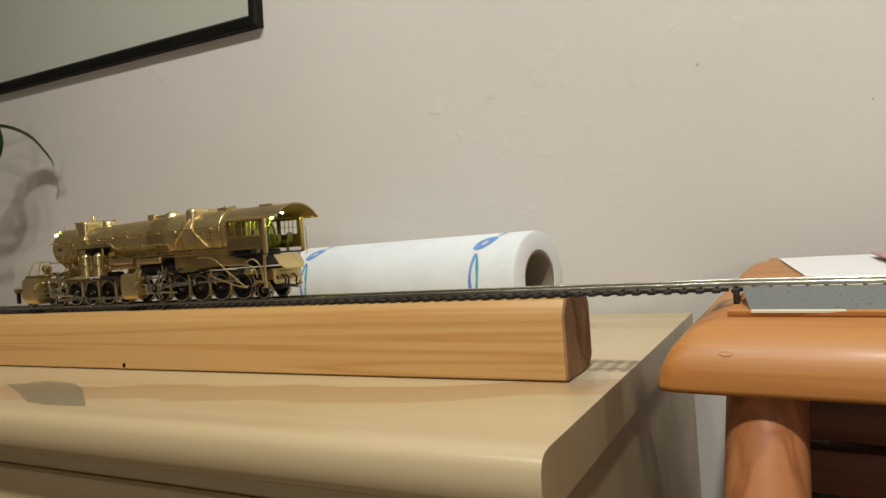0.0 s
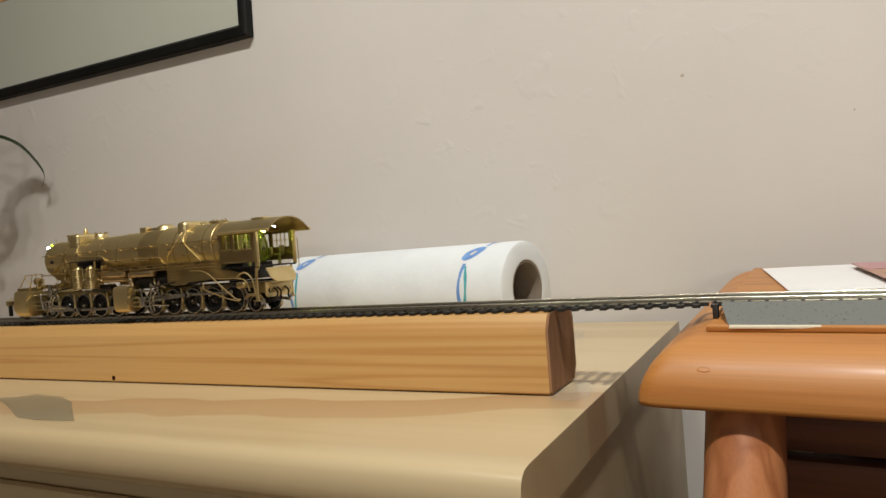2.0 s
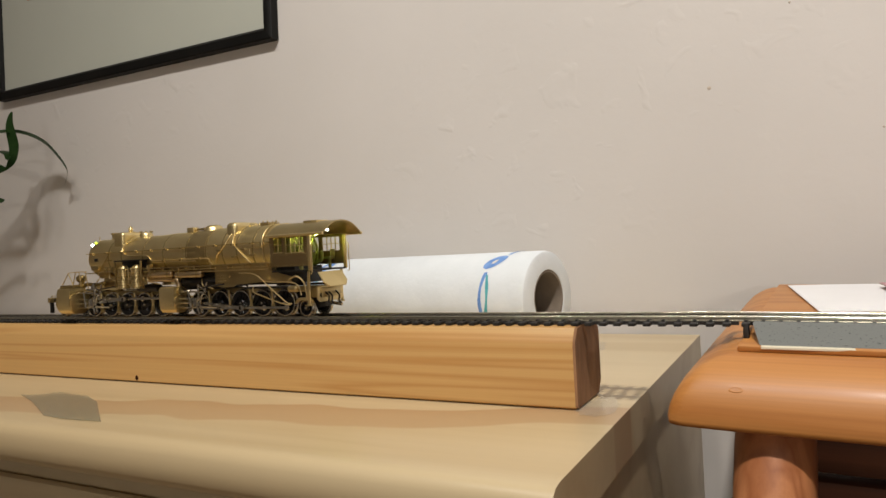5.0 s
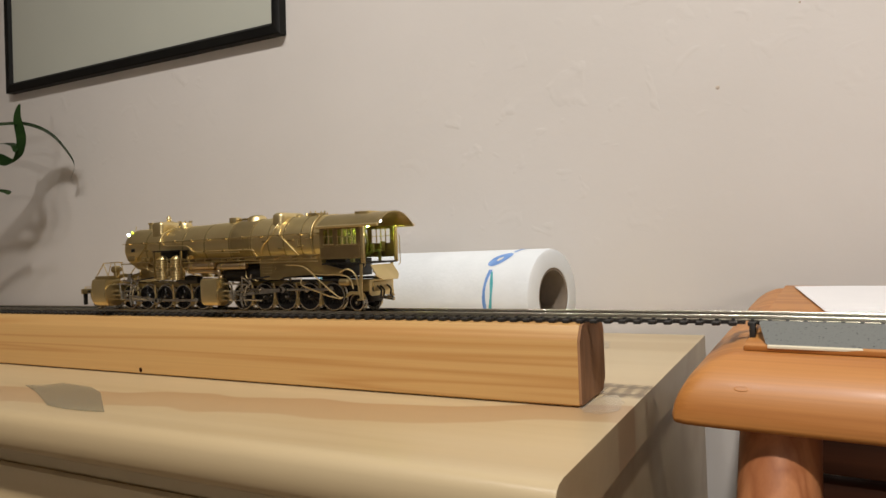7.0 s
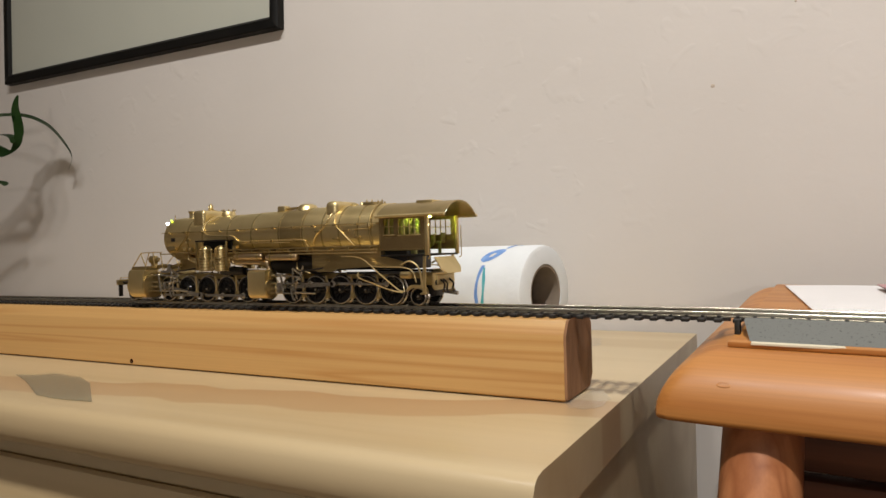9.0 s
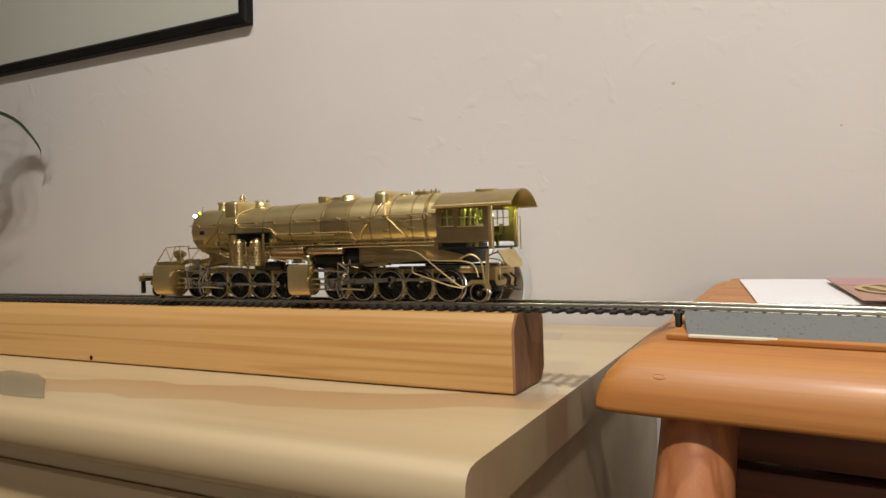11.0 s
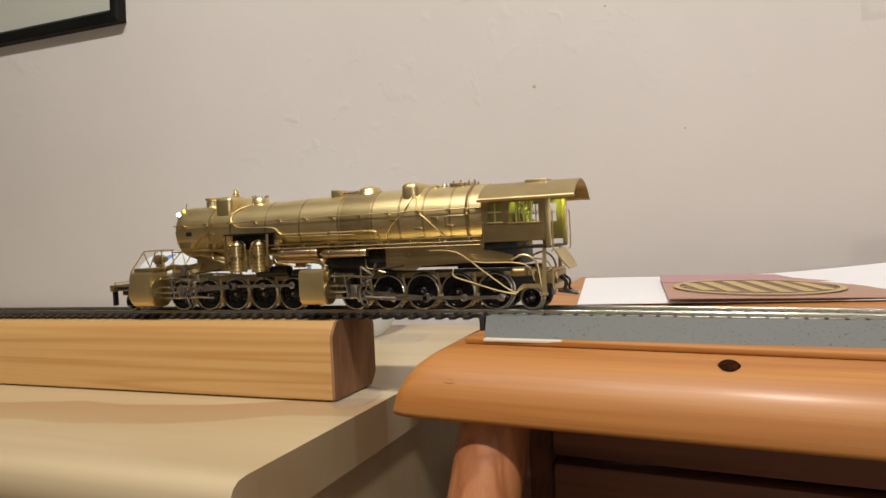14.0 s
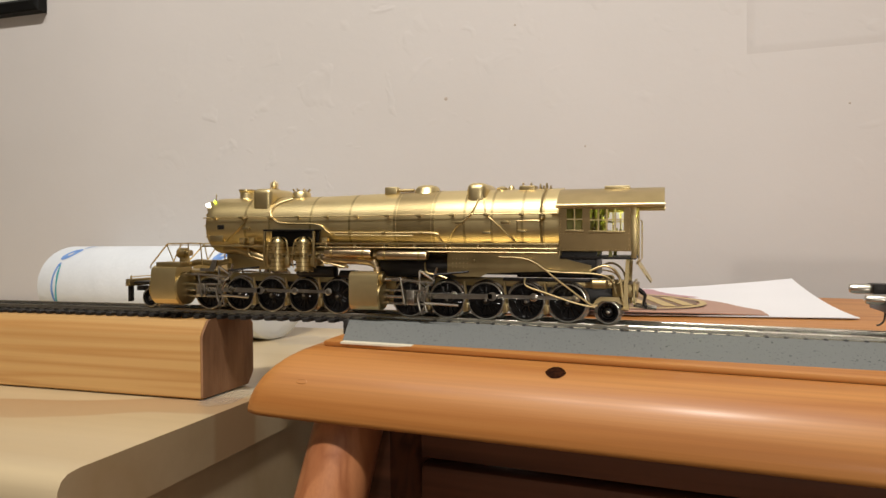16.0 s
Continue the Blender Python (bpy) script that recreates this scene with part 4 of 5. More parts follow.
            for dx in (-5.6, 5.6):
                part("pump_pipe", mtube(B(), P(rounded([(x + dx, -18, 21.6), (x + dx, -19, 26.5), (x + dx * 0.8, -18.5, 33.6), (x + dx * 0.3, -17.5, 35.4)], 4)), 0.36, 6), M_BRASS, pump)
            part("pump_nut", mlathe(B(), [(-0.6, 0.9), (0.6, 0.9)], (x, side * -21.8, 30.5), "y", 8), M_BRASS, pump)
        part("pump_back", mbox(B(), -136.6, -112, *sorted((side * -14.6, side * -14.0)), 31.0, 38.2, 0.1), M_DARK, loco)
        shelf = part("pump_frame", mbox(B(), -137.4, -111.2, *sorted((side * -20.6, side * -13)), 38.2, 39.0, 0.15), M_DARK, loco)
        for x in (-137, -111.7):
            part("post", mbox(B(), x - 0.5, x + 0.5, *sorted((side * -20.4, side * -19.4)), 22, 38.2, 0.1), M_BRASS_DULL, shelf)
        # steam delivery pipe down from the smokebox
        part("delivery_pipe", mtube(B(), P(rounded([(-164, -10, 29.6), (-156, -12, 29.8), (-146, -14, 27.2), (-138, -14.5, 24.6)], 5)), 2.6, 14, 2.1), M_BRASS_DULL, loco)
        part("delivery_pipe", mtube(B(), P(rounded([(-112, -14.5, 25.6), (-98, -14.5, 25.2), (-87, -14.5, 24.6), (-83.6, -14.2, 22.6), (-83.2, -14, 19)], 4)), 1.9, 14), M_COPPER, loco)
        # injector pipes, bright brass, below the cab
        part("injector_pipe", mtube(B(), P(rounded([(-27, -18.2, 27.2), (-14, -18.6, 26.0), (-2, -19.0, 17.6), (9.6, -19.0, 9.2), (13, -18.4, 8.4)], 4)), 0.34, 8), M_BRASS, loco)
        part("injector_pipe", mtube(B(), P(rounded([(-16, -18.2, 18.8), (-15.6, -18.8, 15.6), (-8, -19.0, 13.0), (4, -19.2, 9.2), (12, -18.6, 7.6)], 4)), 0.36, 8), M_BRASS, loco)
        part("injector_pipe", mtube(B(), P(rounded([(-12, -17.8, 25.0), (-6, -18.4, 21.6), (12, -18.4, 20.8), (18, -18.2, 18.6), (20, -18, 13.0)], 5)), 0.34, 8), M_BRASS, loco)
        part("injector", mlathe(B(), [(10, 1.0), (11, 2.0), (16, 2.0), (17, 1.0)], (0, side * -17.2, 16.8), "x", 14), M_BRASS_DULL, loco)


def build_lower():
    # firebox, ashpan, frames
    for side in (1, -1):
        y0, y1 = sorted((side * -14.6, side * -13.6))
        part("firebox_side", mprism(B(), [(-50.5, 32.1), (-50.5, 20.2), (-46, 18.6), (-36, 18.6), (-33, 20.2), (-2, 21.6), (10, 20.6), (10, 24), (-2.5, 27), (-2.5, 32.1)], y0, y1), M_BRASS_DULL, loco)
        cover = part("washout_cover", mlathe(B(), [(0, 1.1), (0.5, 0.9), (0.6, 0.2)] if side == -1 else [(0, 1.1), (-0.5, 0.9), (-0.6, 0.2)], (-39, side * -14.6, 25.4), "y", 14), M_BRASS_DULL, loco)
        for i in range(5):
            for j in range(3):
                part("rivet", mlathe(B(), [(-0.2, 0.28), (0.2, 0.2)], (-48 + i * 1.6, side * -14.7, 22.6 + j * 1.8), "y", 6), M_BRASS, cover)
        part("ashpan_rail", mbox(B(), -26, 12, *sorted((side * -15.4, side * -13.4)), 17.2, 18.6, 0.2), M_DARK, loco)
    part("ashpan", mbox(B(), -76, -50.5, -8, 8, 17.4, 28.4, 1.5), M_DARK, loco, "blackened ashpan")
    for y in (-9.6, 9.6):
        part("exhaust_pipe", mlathe(B(), [(-84, 2.6), (-82, 4.4), (-78, 5.0), (-52, 5.0), (-48, 4.2), (-47, 2.0)], (0, y, 22.6), "x", 28), M_DARK, loco, "blackened exhaust pipe")
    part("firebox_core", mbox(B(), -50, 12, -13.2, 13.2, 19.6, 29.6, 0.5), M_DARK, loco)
    part("receiver_tank", mlathe(B(), [(-124.6, 1.5), (-124, 2.6), (-105, 2.6), (-104.4, 1.5)], (0, -11.5, 19.6), "x", 20), M_DARK, loco, "blackened receiver tank")
    part("receiver_tank", mlathe(B(), [(-103, 1.0), (-102.4, 1.8), (-94, 1.8)], (0, -11.5, 18.6), "x", 20), M_DARK, loco, "blackened receiver tank")
    for x0, x1 in ((-78, 24), (-204, -98)):
        # frame block in even near-black, with satin brass rails along it
        fr = part("engine_frame", mbox(B(), x0, x1, -5.2, 5.2, 5.0, 15.4, 0.4), M_DARK, loco, "near-black engine frame")
        for side in (1, -1):
            part("frame_rail", mbox(B(), x0 + 6, x1, *sorted((side * -6.6, side * -5.4)), 14.4, 17.4, 0.2), M_BRASS_DULL, fr)
    for ax in (REAR_AXLES, FRONT_AXLES):
        for a, b in zip(ax, ax[1:]):
            for side in (1, -1):
                hang = part("brake_hanger", mtube(B(), [((a + b) / 2 - 0.5, side * -10.4, 16.5), ((a + b) / 2 + 0.4, side * -10.6, 9), ((a + b) / 2 - 0.8, side * -10.4, 3.2)], 0.55, 6), M_BRASS, loco)
                part("shoe", mbox(B(), (a + b) / 2 - 1.0, (a + b) / 2 + 1.2, *sorted((side * -11, side * -9)), 3.4, 7.2, 0.3), M_BRASS_DULL, hang)
    # cylinders
    for side in (1, -1):
        ys = sorted((side * -21.6, side * -11.5))
        hp = part("rear_cylinder", mprism(B(), [(y * side * -1, z) for y, z in ((11.5, 20.2), (19.8, 20.2), (21.2, 19.4), (21.6, 18), (21.6, 8.0), (21.0, 5.4), (19.4, 3.8), (17.2, 3.3), (14.0, 3.6), (11.5, 5.0))], -93.6, -80.0, "x"), M_BRASS, loco, "brass rear cylinder block", sharp=25)
        part("cylinder_head", mlathe(B(), [(-80.0, 5.6), (-79.2, 5.6), (-78.8, 4.6), (-78.4, 1.6)], (0, side * -16.6, 9.4), "x", 28), M_BRASS_DULL, hp)
        part("valve_head", mlathe(B(), [(-80.0, 2.7), (-79.0, 2.7), (-78.4, 1.2)], (0, side * -16.2, 17.0), "x", 20), M_BRASS_DULL, hp)
        lp = part("front_cylinder", mprism(B(), [(y * side * -1, z) for y, z in ((9.5, 21.6), (19.0, 21.6), (21.0, 20.6), (21.8, 18), (22.0, 9.0), (21.2, 5.6), (19.2, 3.4), (16.4, 2.5), (13.0, 3.0), (9.5, 5.0))], -199.4, -185.0, "x"), M_BRASS, loco, "brass front cylinder block", sharp=25)
        part("cylinder_head", mlathe(B(), [(-185.0, 8.0), (-184.0, 8.0), (-183.6, 6.6), (-183.0, 2.0)], (0, side * -14.4, 10.6), "x", 32), M_BRASS_DULL, lp)
        part("front_head", mlathe(B(), [(-199.4, 8.0), (-200.2, 7.8), (-200.8, 4.0)], (0, side * -14.4, 10.6), "x", 32), M_BRASS_DULL, lp)
        part("valve_chest", mbox(B(), -198, -183.6, *sorted((side * -20, side * -10)), 21.0, 23.4, 0.5), M_BRASS_DULL, lp)
        # guides and hangers
        for x0, xh, z, y in ((-78.6, -58, 9.4, -16.6), (-183.2, -160, 10.0, -15.4)):
            g = part("guide_bar", mbox(B(), x0, xh, *sorted((side * (y - 1.2), side * (y + 1.2))), z + 2.4, z + 3.3, 0.15), M_STEEL, loco)
            part("lower_bar", mbox(B(), x0, xh, *sorted((side * (y - 1.2), side * (y + 1.2))), z - 3.3, z - 2.4, 0.15), M_STEEL, g)
            part("piston_rod", mtube(B(), [(x0, side * y, z), (x0 + 9, side * y, z)], 0.7, 10), M_STEEL, g)
            yk = side * (y - 2.4)
            # open triangular hanger with the curved link below it
            ym = yk + side * 0.45
            yoke = part("guide_yoke", mtube(B(), [(xh - 3.6, ym, z + 11.6), (xh - 3.6, ym, z + 2.8)], 0.62, 7), M_STEEL, loco, "nickel guide yoke")
            for pts in ([(xh - 3.6, ym, z + 11.6), (xh + 3.0, ym, z + 7.4)], [(xh + 3.0, ym, z + 7.4), (xh - 3.6, ym, z + 2.8)], [(xh + 1.6, ym, z + 5.4), (xh + 4.2, ym, z + 13.0)]):
                part("yoke_bar", mtube(B(), pts, 0.62, 7), M_STEEL, yoke)
            link = part("expansion_link", mtube(B(), rounded([(xh - 2.4, side * (y - 3.2), z + 4.0), (xh - 4.0, side * (y - 3.2), z - 0.5), (xh - 2.6, side * (y - 3.2), z - 6.0)], 5), 0.62, 7), M_STEEL, loco)
            part("link_bar", mtube(B(), rounded([(xh + 0.4, side * (y - 3.2), z + 4.4), (xh - 1.2, side * (y - 3.2), z - 0.5), (xh + 0.2, side * (y - 3.2), z - 6.0)], 5), 0.5, 7), M_STEEL, link)
            for zz in (z + 4.0, z - 0.6, z - 6.0):
                part("link_pin", mlathe(B(), [(-0.9, 0.9), (0.9, 0.9)], (xh - 1.6, side * (y - 3.2), zz), "y", 10), M_STEEL, link)
            part("eccentric_rod", mtube(B(), [(xh - 0.6, side * (y - 3.6), z - 2.0), (xh + 14, side * (y - 3.6), z - 2.6)], 0.55, 7), M_STEEL, loco)
            part("radius_rod", mtube(B(), [(xh + 3, side * (y - 3.0), z + 6.5), (xh - 9, side * (y - 2.8), z + 7.4), (x0 + 4, side * (y - 2), z + 7.6)], 0.6, 7), M_STEEL, loco)
            part("combination_lever", mtube(B(), [(x0 + 8.4, side * (y - 2.6), z + 8.4), (x0 + 10.4, side * (y - 2.6), z - 3)], 0.6, 7), M_STEEL, loco)
            part("valve_stem", mtube(B(), [(x0 - 1, side * y, z + 7.4), (x0 + 8, side * y, z + 7.6)], 0.9, 8), M_STEEL, loco)
            part("reach_rod", mtube(B(), [(xh + 2, side * (y - 2.4), z + 9.8), (xh + 18, side * (y - 1.6), z + 11.5)], 0.5, 6), M_DARK, loco)
    for side in (1, -1):
        for x in (-151, -146, -108):
            lub = part("lubricator", mbox(B(), x - 1.4, x + 1.4, *sorted((side * -17.4, side * -14.4)), 32.0, 35.2, 0.3), M_BRASS_DULL, loco)
            part("lubricator_wheel", mlathe(B(), [(-0.2, 0.8), (0.2, 0.8)], (x, side * -17.7, 33.6), "y", 10), M_BRASS, lub)
        for x0, x1, z in ((-148, -139, 27.0), (-110, -98, 24.4), (-60, -50, 20.4)):
            part("drip_pipe", mtube(B(), rounded([(x0, side * -16.5, z + 4), (x0 + 1, side * -17.2, z), ((x0 + x1) / 2, side * -17.4, z - 1.0), (x1, side * -16.8, z - 2.4)], 4), 0.38, 6), M_BRASS_DULL, loco)
    # pilot
    part("pilot_deck", mbox(B(), -206, -176, -11, 11, 17.8, 19.2, 0.3), M_BRASS_DULL, loco)
    beam = part("pilot_beam", mbox(B(), -221, -218.4, -15, 15, 10.8, 14.4, 0.3), M_BRASS_DULL, loco)
    part("beam_plate", mbox(B(), -218.4, -204, -12, 12, 12.0, 13.2, 0.2), M_DARK, beam)
    for y in (-12.5, 12.5):
        part("pilot_step", mbox(B(), -220.6, -218.8, y - 1.2, y + 1.2, 3.0, 10.8, 0.2), M_DARK, beam)
        part("grab_rail", mtube(B(), [(-220, y, 14.2), (-220, y, 15.4), (-207, y * 0.95, 16.4)], 0.28, 6), M_BRASS, beam)
        part("lamp_post", mtube(B(), [(-219.6, y, 14.2), (-219.6, y, 16.0)], 0.4, 6), M_BRASS, beam)
    part("coupler", mbox(B(), -226, -221, -1.8, 1.8, 7.6, 10.2, 0.4), M_DARK, beam)
    for y in (-14.5, 14.5):
        k = y / 14.5
        hr = part("deck_rail", mtube(B(), [(-206.8, 13.5 * k, 20), (-206.4, 13.5 * k, 21.6), (-195.5, 14.5 * k, 32.2), (-181, 15 * k, 32.6), (-174, 15.5 * k, 32.4)], 0.36, 6), M_BRASS, loco)
        for pts in ([(-196, 14.5 * k, 32), (-192.5, 13 * k, 22)], [(-187, 14.8 * k, 32.4), (-194, 13 * k, 22)], [(-183, 15 * k, 32.5), (-183, 14 * k, 22)], [(-175.6, 15.3 * k, 32.4), (-176, 13 * k, 19)]):
            part("rail_post", mtube(B(), pts, 0.32, 6), M_BRASS, hr)
        part("step_bracket", mprism(B(), [(-176.4, 19), (-168, 19), (-166.5, 24.5), (-169, 24.5), (-171, 20.4), (-176.4, 20.4)], 14.5 * k - 0.4, 14.5 * k + 0.4), M_STEEL, loco)
    gen = part("generator", mlathe(B(), [(-194.8, 1.4), (-194, 2.6), (-189.6, 2.6), (-189, 1.6), (-187, 1.4)], (0, -7.5, 27.6), "x", 20), M_BRASS_DULL, loco)
    part("generator_foot", mbox(B(), -193, -189.6, -9, -6, 19.2, 25.2, 0.2), M_BRASS_DULL, gen)
    part("cooling_pipe", mtube(B(), rounded([(-186, -10, 22), (-179, -11, 23.4), (-170, -11, 22.6), (-162, -10.5, 24)], 4), 1.4, 10), M_BRASS_DULL, loco)
    # trailing truck
    for side in (1, -1):
        tf = part("truck_frame", mprism(B(), [(10.2, 7.6), (11.6, 10.0), (13.4, 11.2), (20.6, 11.2), (22.6, 9.8), (23.6, 7.6), (21.6, 8.4), (19.6, 9.6), (14.2, 9.6), (12.0, 8.4)], *sorted((side * -12.6, side * -11.0))), M_BRASS, loco)
        part("cab_step", mbox(B(), 21.8, 24.6, *sorted((side * -17.6, side * -13)), 6.6, 7.4, 0.15), M_BRASS_DULL, loco)
        part("step_hanger", mprism(B(), [(23.6, 27.6), (25.0, 27.6), (24.4, 12), (24.8, 6.6), (22.6, 6.6), (22.8, 14)], *sorted((side * -16.2, side * -15.4))), M_BRASS, loco)
        part("drain_pipe", mtube(B(), rounded([(10, -17 * side, 22), (16, -17 * side, 24), (21, -16.5 * side, 20), (22.5, -16 * side, 10)], 5), 0.5, 7), M_BRASS, loco)
    part("rear_frame", mbox(B(), 18, 28, -9, 9, 11, 16.5, 0.4), M_BRASS_DULL, loco)
    part("drawbar", mtube(B(), [(26, 0, 7.4), (35, 0, 6.2)], 1.0, 8), M_STEEL, loco)
    for y in (-6, -3, 4):
        part("hose", mtube(B(), rounded([(27.6, y, 14), (30.4, y, 11.5), (30.0, y, 8.4), (31.4, y, 6.8)], 4), 0.55, 7), M_DARK, loco)


def sheet_with_holes(x0, x1, z0, z1, holes, y0, y1):
    """A flat wall between y0 and y1 with rectangular openings cut through."""
    xs = sorted({x0, x1, *[h[0] for h in holes], *[h[1] for h in holes]})
    zs = sorted({z0, z1, *[h[2] for h in holes], *[h[3] for h in holes]})
    bm = B()
    for a, b in zip(xs, xs[1:]):
        for c, d in zip(zs, zs[1:]):
            mx_, mz_ = (a + b) / 2, (c + d) / 2
            if not any(h[0] < mx_ < h[1] and h[2] < mz_ < h[3] for h in holes):
                mbox(bm, a, b, y0, y1, c, d)
    bmesh.ops.remove_doubles(bm, verts=bm.verts, dist=1e-6)
    return bm


def build_cab():
    wins = [(0.6, 6.8, 38.4, 46.6), (9.8, 22.8, 38.0, 46.4)]
    for side in (1, -1):
        ys = sorted((side * -17.6, side * -17.0))
        cs = part("cab_side", sheet_with_holes(-2.4, 26.4, 29.8, 48.0, wins, *ys), M_CAB, loco, "browned satin brass cab side with windows")
        for x0, x1, z0, z1 in wins:
            n = 2 if x1 - x0 < 8 else 4
            for k in range(1, n):
                xx = x0 + (x1 - x0) * k / n
                part("mullion", mbox(B(), xx - 0.3, xx + 0.3, *sorted((side * -17.5, side * -17.1)), z0, z1), M_BRASS, cs)
            part("mullion", mbox(B(), x0, x1, *sorted((side * -17.45, side * -17.15)), (z0 + z1) / 2 - 0.25, (z0 + z1) / 2 + 0.25), M_BRASS, cs)
            part("window_ledge", mbox(B(), x0 - 0.5, x1 + 0.5, *sorted((side * -18.0, side * -17.5)), z0 - 0.7, z0 - 0.1, 0.1), M_BRASS, cs)
        part("corner_post", mbox(B(), 25.6, 27.6, *sorted((side * -17.9, side * -16.2)), 27.0, 48.2, 0.2), M_BRASS, loco)
        part("cab_handrail", mtube(B(), [(28.0, side * -17.8, 43), (28.6, side * -18.2, 42), (28.6, side * -18.2, 26), (27.6, side * -17.8, 25)], 0.3, 6), M_BRASS, loco)
        part("eave_strip", mtube(B(), [(-3.6, side * -19.2, 47.9), (38.2, side * -19.2, 47.9)], 0.85, 12), M_BRASS, loco)
        # sunk rear panels beside the doorway
        part("rear_panel", mbox(B(), 26.4, 27.0, *sorted((side * -17, side * -15.4)), 27.4, 47.4), M_BRASS, loco)
    # roof: a bowed sheet
    outer, inner = [], []
    n = 20
    for k in range(n + 1):
        y = -19.4 + 38.8 * k / n
        z = 47.4 + 8.0 * (1 - abs(y / 19.4) ** 2.3)
        outer.append((y, z + 0.3))
        inner.append((y, z - 0.4))
    part("cab_roof", mprism(B(), outer + inner[::-1], -3.4, 38.0, "x"), M_BRASS_DULL, loco, "bowed brass cab roof", sharp=25)
    hatch = part("roof_hatch", mbox(B(), 14.5, 24.5, -6.5, 6.5, 54.6, 56.4, 0.3), M_BRASS, loco)
    part("cab_front", mprism(B(), [(-17, 27.8), (17, 27.8), (17, 47.6), (12, 51.6), (0, 54.6), (-12, 51.6), (-17, 47.6)], -2.6, -2.0, "x"), M_BRASS, loco)
    part("cab_floor", mbox(B(), -2, 27.4, -17, 17, 26.6, 27.6, 0.1), M_DARK, loco)
    # backhead and fittings in the cab
    bh = part("backhead", mlathe(B(), [(-2.0, 12.6), (8.4, 12.6), (9.4, 11.0), (9.8, 0.5)], (0, 0, 39.4), "x", 32), M_BACKHEAD, loco, "green-tinted brass backhead")
    for y, z, r in ((-5, 44, 1.5), (0, 46.5, 1.7), (5, 44, 1.5), (-7.5, 38, 1.1), (7.5, 38, 1.1)):
        part("gauge", mlathe(B(), [(9.2, r), (10.6, r), (10.8, r * 0.7)], (0, y, z), "x", 14), M_STEEL, bh)
    for pts in ([(10, -9, 30), (11.5, -9, 37), (11, -6, 45), (10, -3, 48)], [(10, -3, 29), (13, -4, 36), (12, -7, 43)], [(10, 4, 29), (12.5, 3, 38), (11, 5, 46)], [(10, 10, 30), (12, 9, 40), (10.5, 7, 47)]):
        part("cab_pipe", mtube(B(), rounded(pts, 4), 0.7, 7), M_BACKHEAD, bh)
    part("regulator", mtube(B(), [(10, 0, 44), (14, -3, 42), (18, -5, 41.5)], 0.45, 6), M_STEEL, bh)
    for y in (-13.5, 13.5):
        seat = part("crew_seat", mbox(B(), 15, 20, y - 2.6, y + 2.6, 33, 34.4, 0.4), M_BACKHEAD, loco)
        part("seat_back", mbox(B(), 19.4, 20.2, y - 2.4, y + 2.4, 34.4, 39, 0.3), M_BACKHEAD, seat)
        part("seat_post", mbox(B(), 16.8, 18.2, y - 0.7, y + 0.7, 27.6, 33), M_BACKHEAD, seat)
    part("cab_bulb", mlathe(B(), [(45.6, 0.3), (46.2, 1.0), (47.2, 1.2), (48.0, 0.8)], (21.0, -3.5, 1.6), "z", 14), M_CABGLOW, loco, "glowing yellow-green cab lamp")
    part("deck_flap", mprism(B(), [(-11.5, 0.4), (11.5, 0.4), (11.5, -6.5), (8.0, -9.8), (-8.0, -9.8), (-11.5, -6.5)], -0.3, 0.3, "x"), M_BRASS, loco, "hinged brass deck flap", at=pose(27.6 * MM, 0, 25.4 * MM, 0, -33, 0))
    tail = part("tail_plate", mprism(B(), [(-12, 17.5), (12, 17.5), (12, 10), (10, 8.4), (-10, 8.4), (-12, 10)], 26.2, 27.0, "x"), M_BRASS, loco)
    for y in (-8.6, -3.6, 3.6, 8.6):
        part("port", mlathe(B(), [(26.8, 1.5), (27.3, 1.5), (27.35, 0.9)], (0, y, 12.4), "x", 16), M_DARK, tail)
    for pts, rr in (([(11, -8, 28.5), (15, -7, 34), (13, -5, 42), (11, -2, 47.5)], 1.5), ([(10.5, -2, 40), (14, -9, 44.5), (16, -10, 47)], 0.9), ([(10.5, 3, 38), (15, 0, 44), (14, 4, 48)], 0.9), ([(10.5, 6, 30), (17, 6, 33), (18, 5, 38)], 1.2)):
        part("cab_pipe", mtube(B(), rounded(pts, 4), rr, 9), M_BACKHEAD, loco)
    for k in range(9):
        a = k * 2.399
        part("valve_wheel", mlathe(B(), [(-0.25, 0.9), (-0.25, 1.5), (0.25, 1.5), (0.25, 0.9)], (12.5 + 0.35 * k, -6.5 + 5.5 * math.cos(a), 43.5 + 3.2 * math.sin(a)), "x", 12, True), M_BACKHEAD, loco)
    part("rear_lamp", mlathe(B(), [(30.5, 0.4), (31.8, 0.6), (32.2, 0.45), (32.5, 0.15)], (0, -6.0, 50.0), "x", 14), M_LAMP, loco, "glowing white rear lamp")


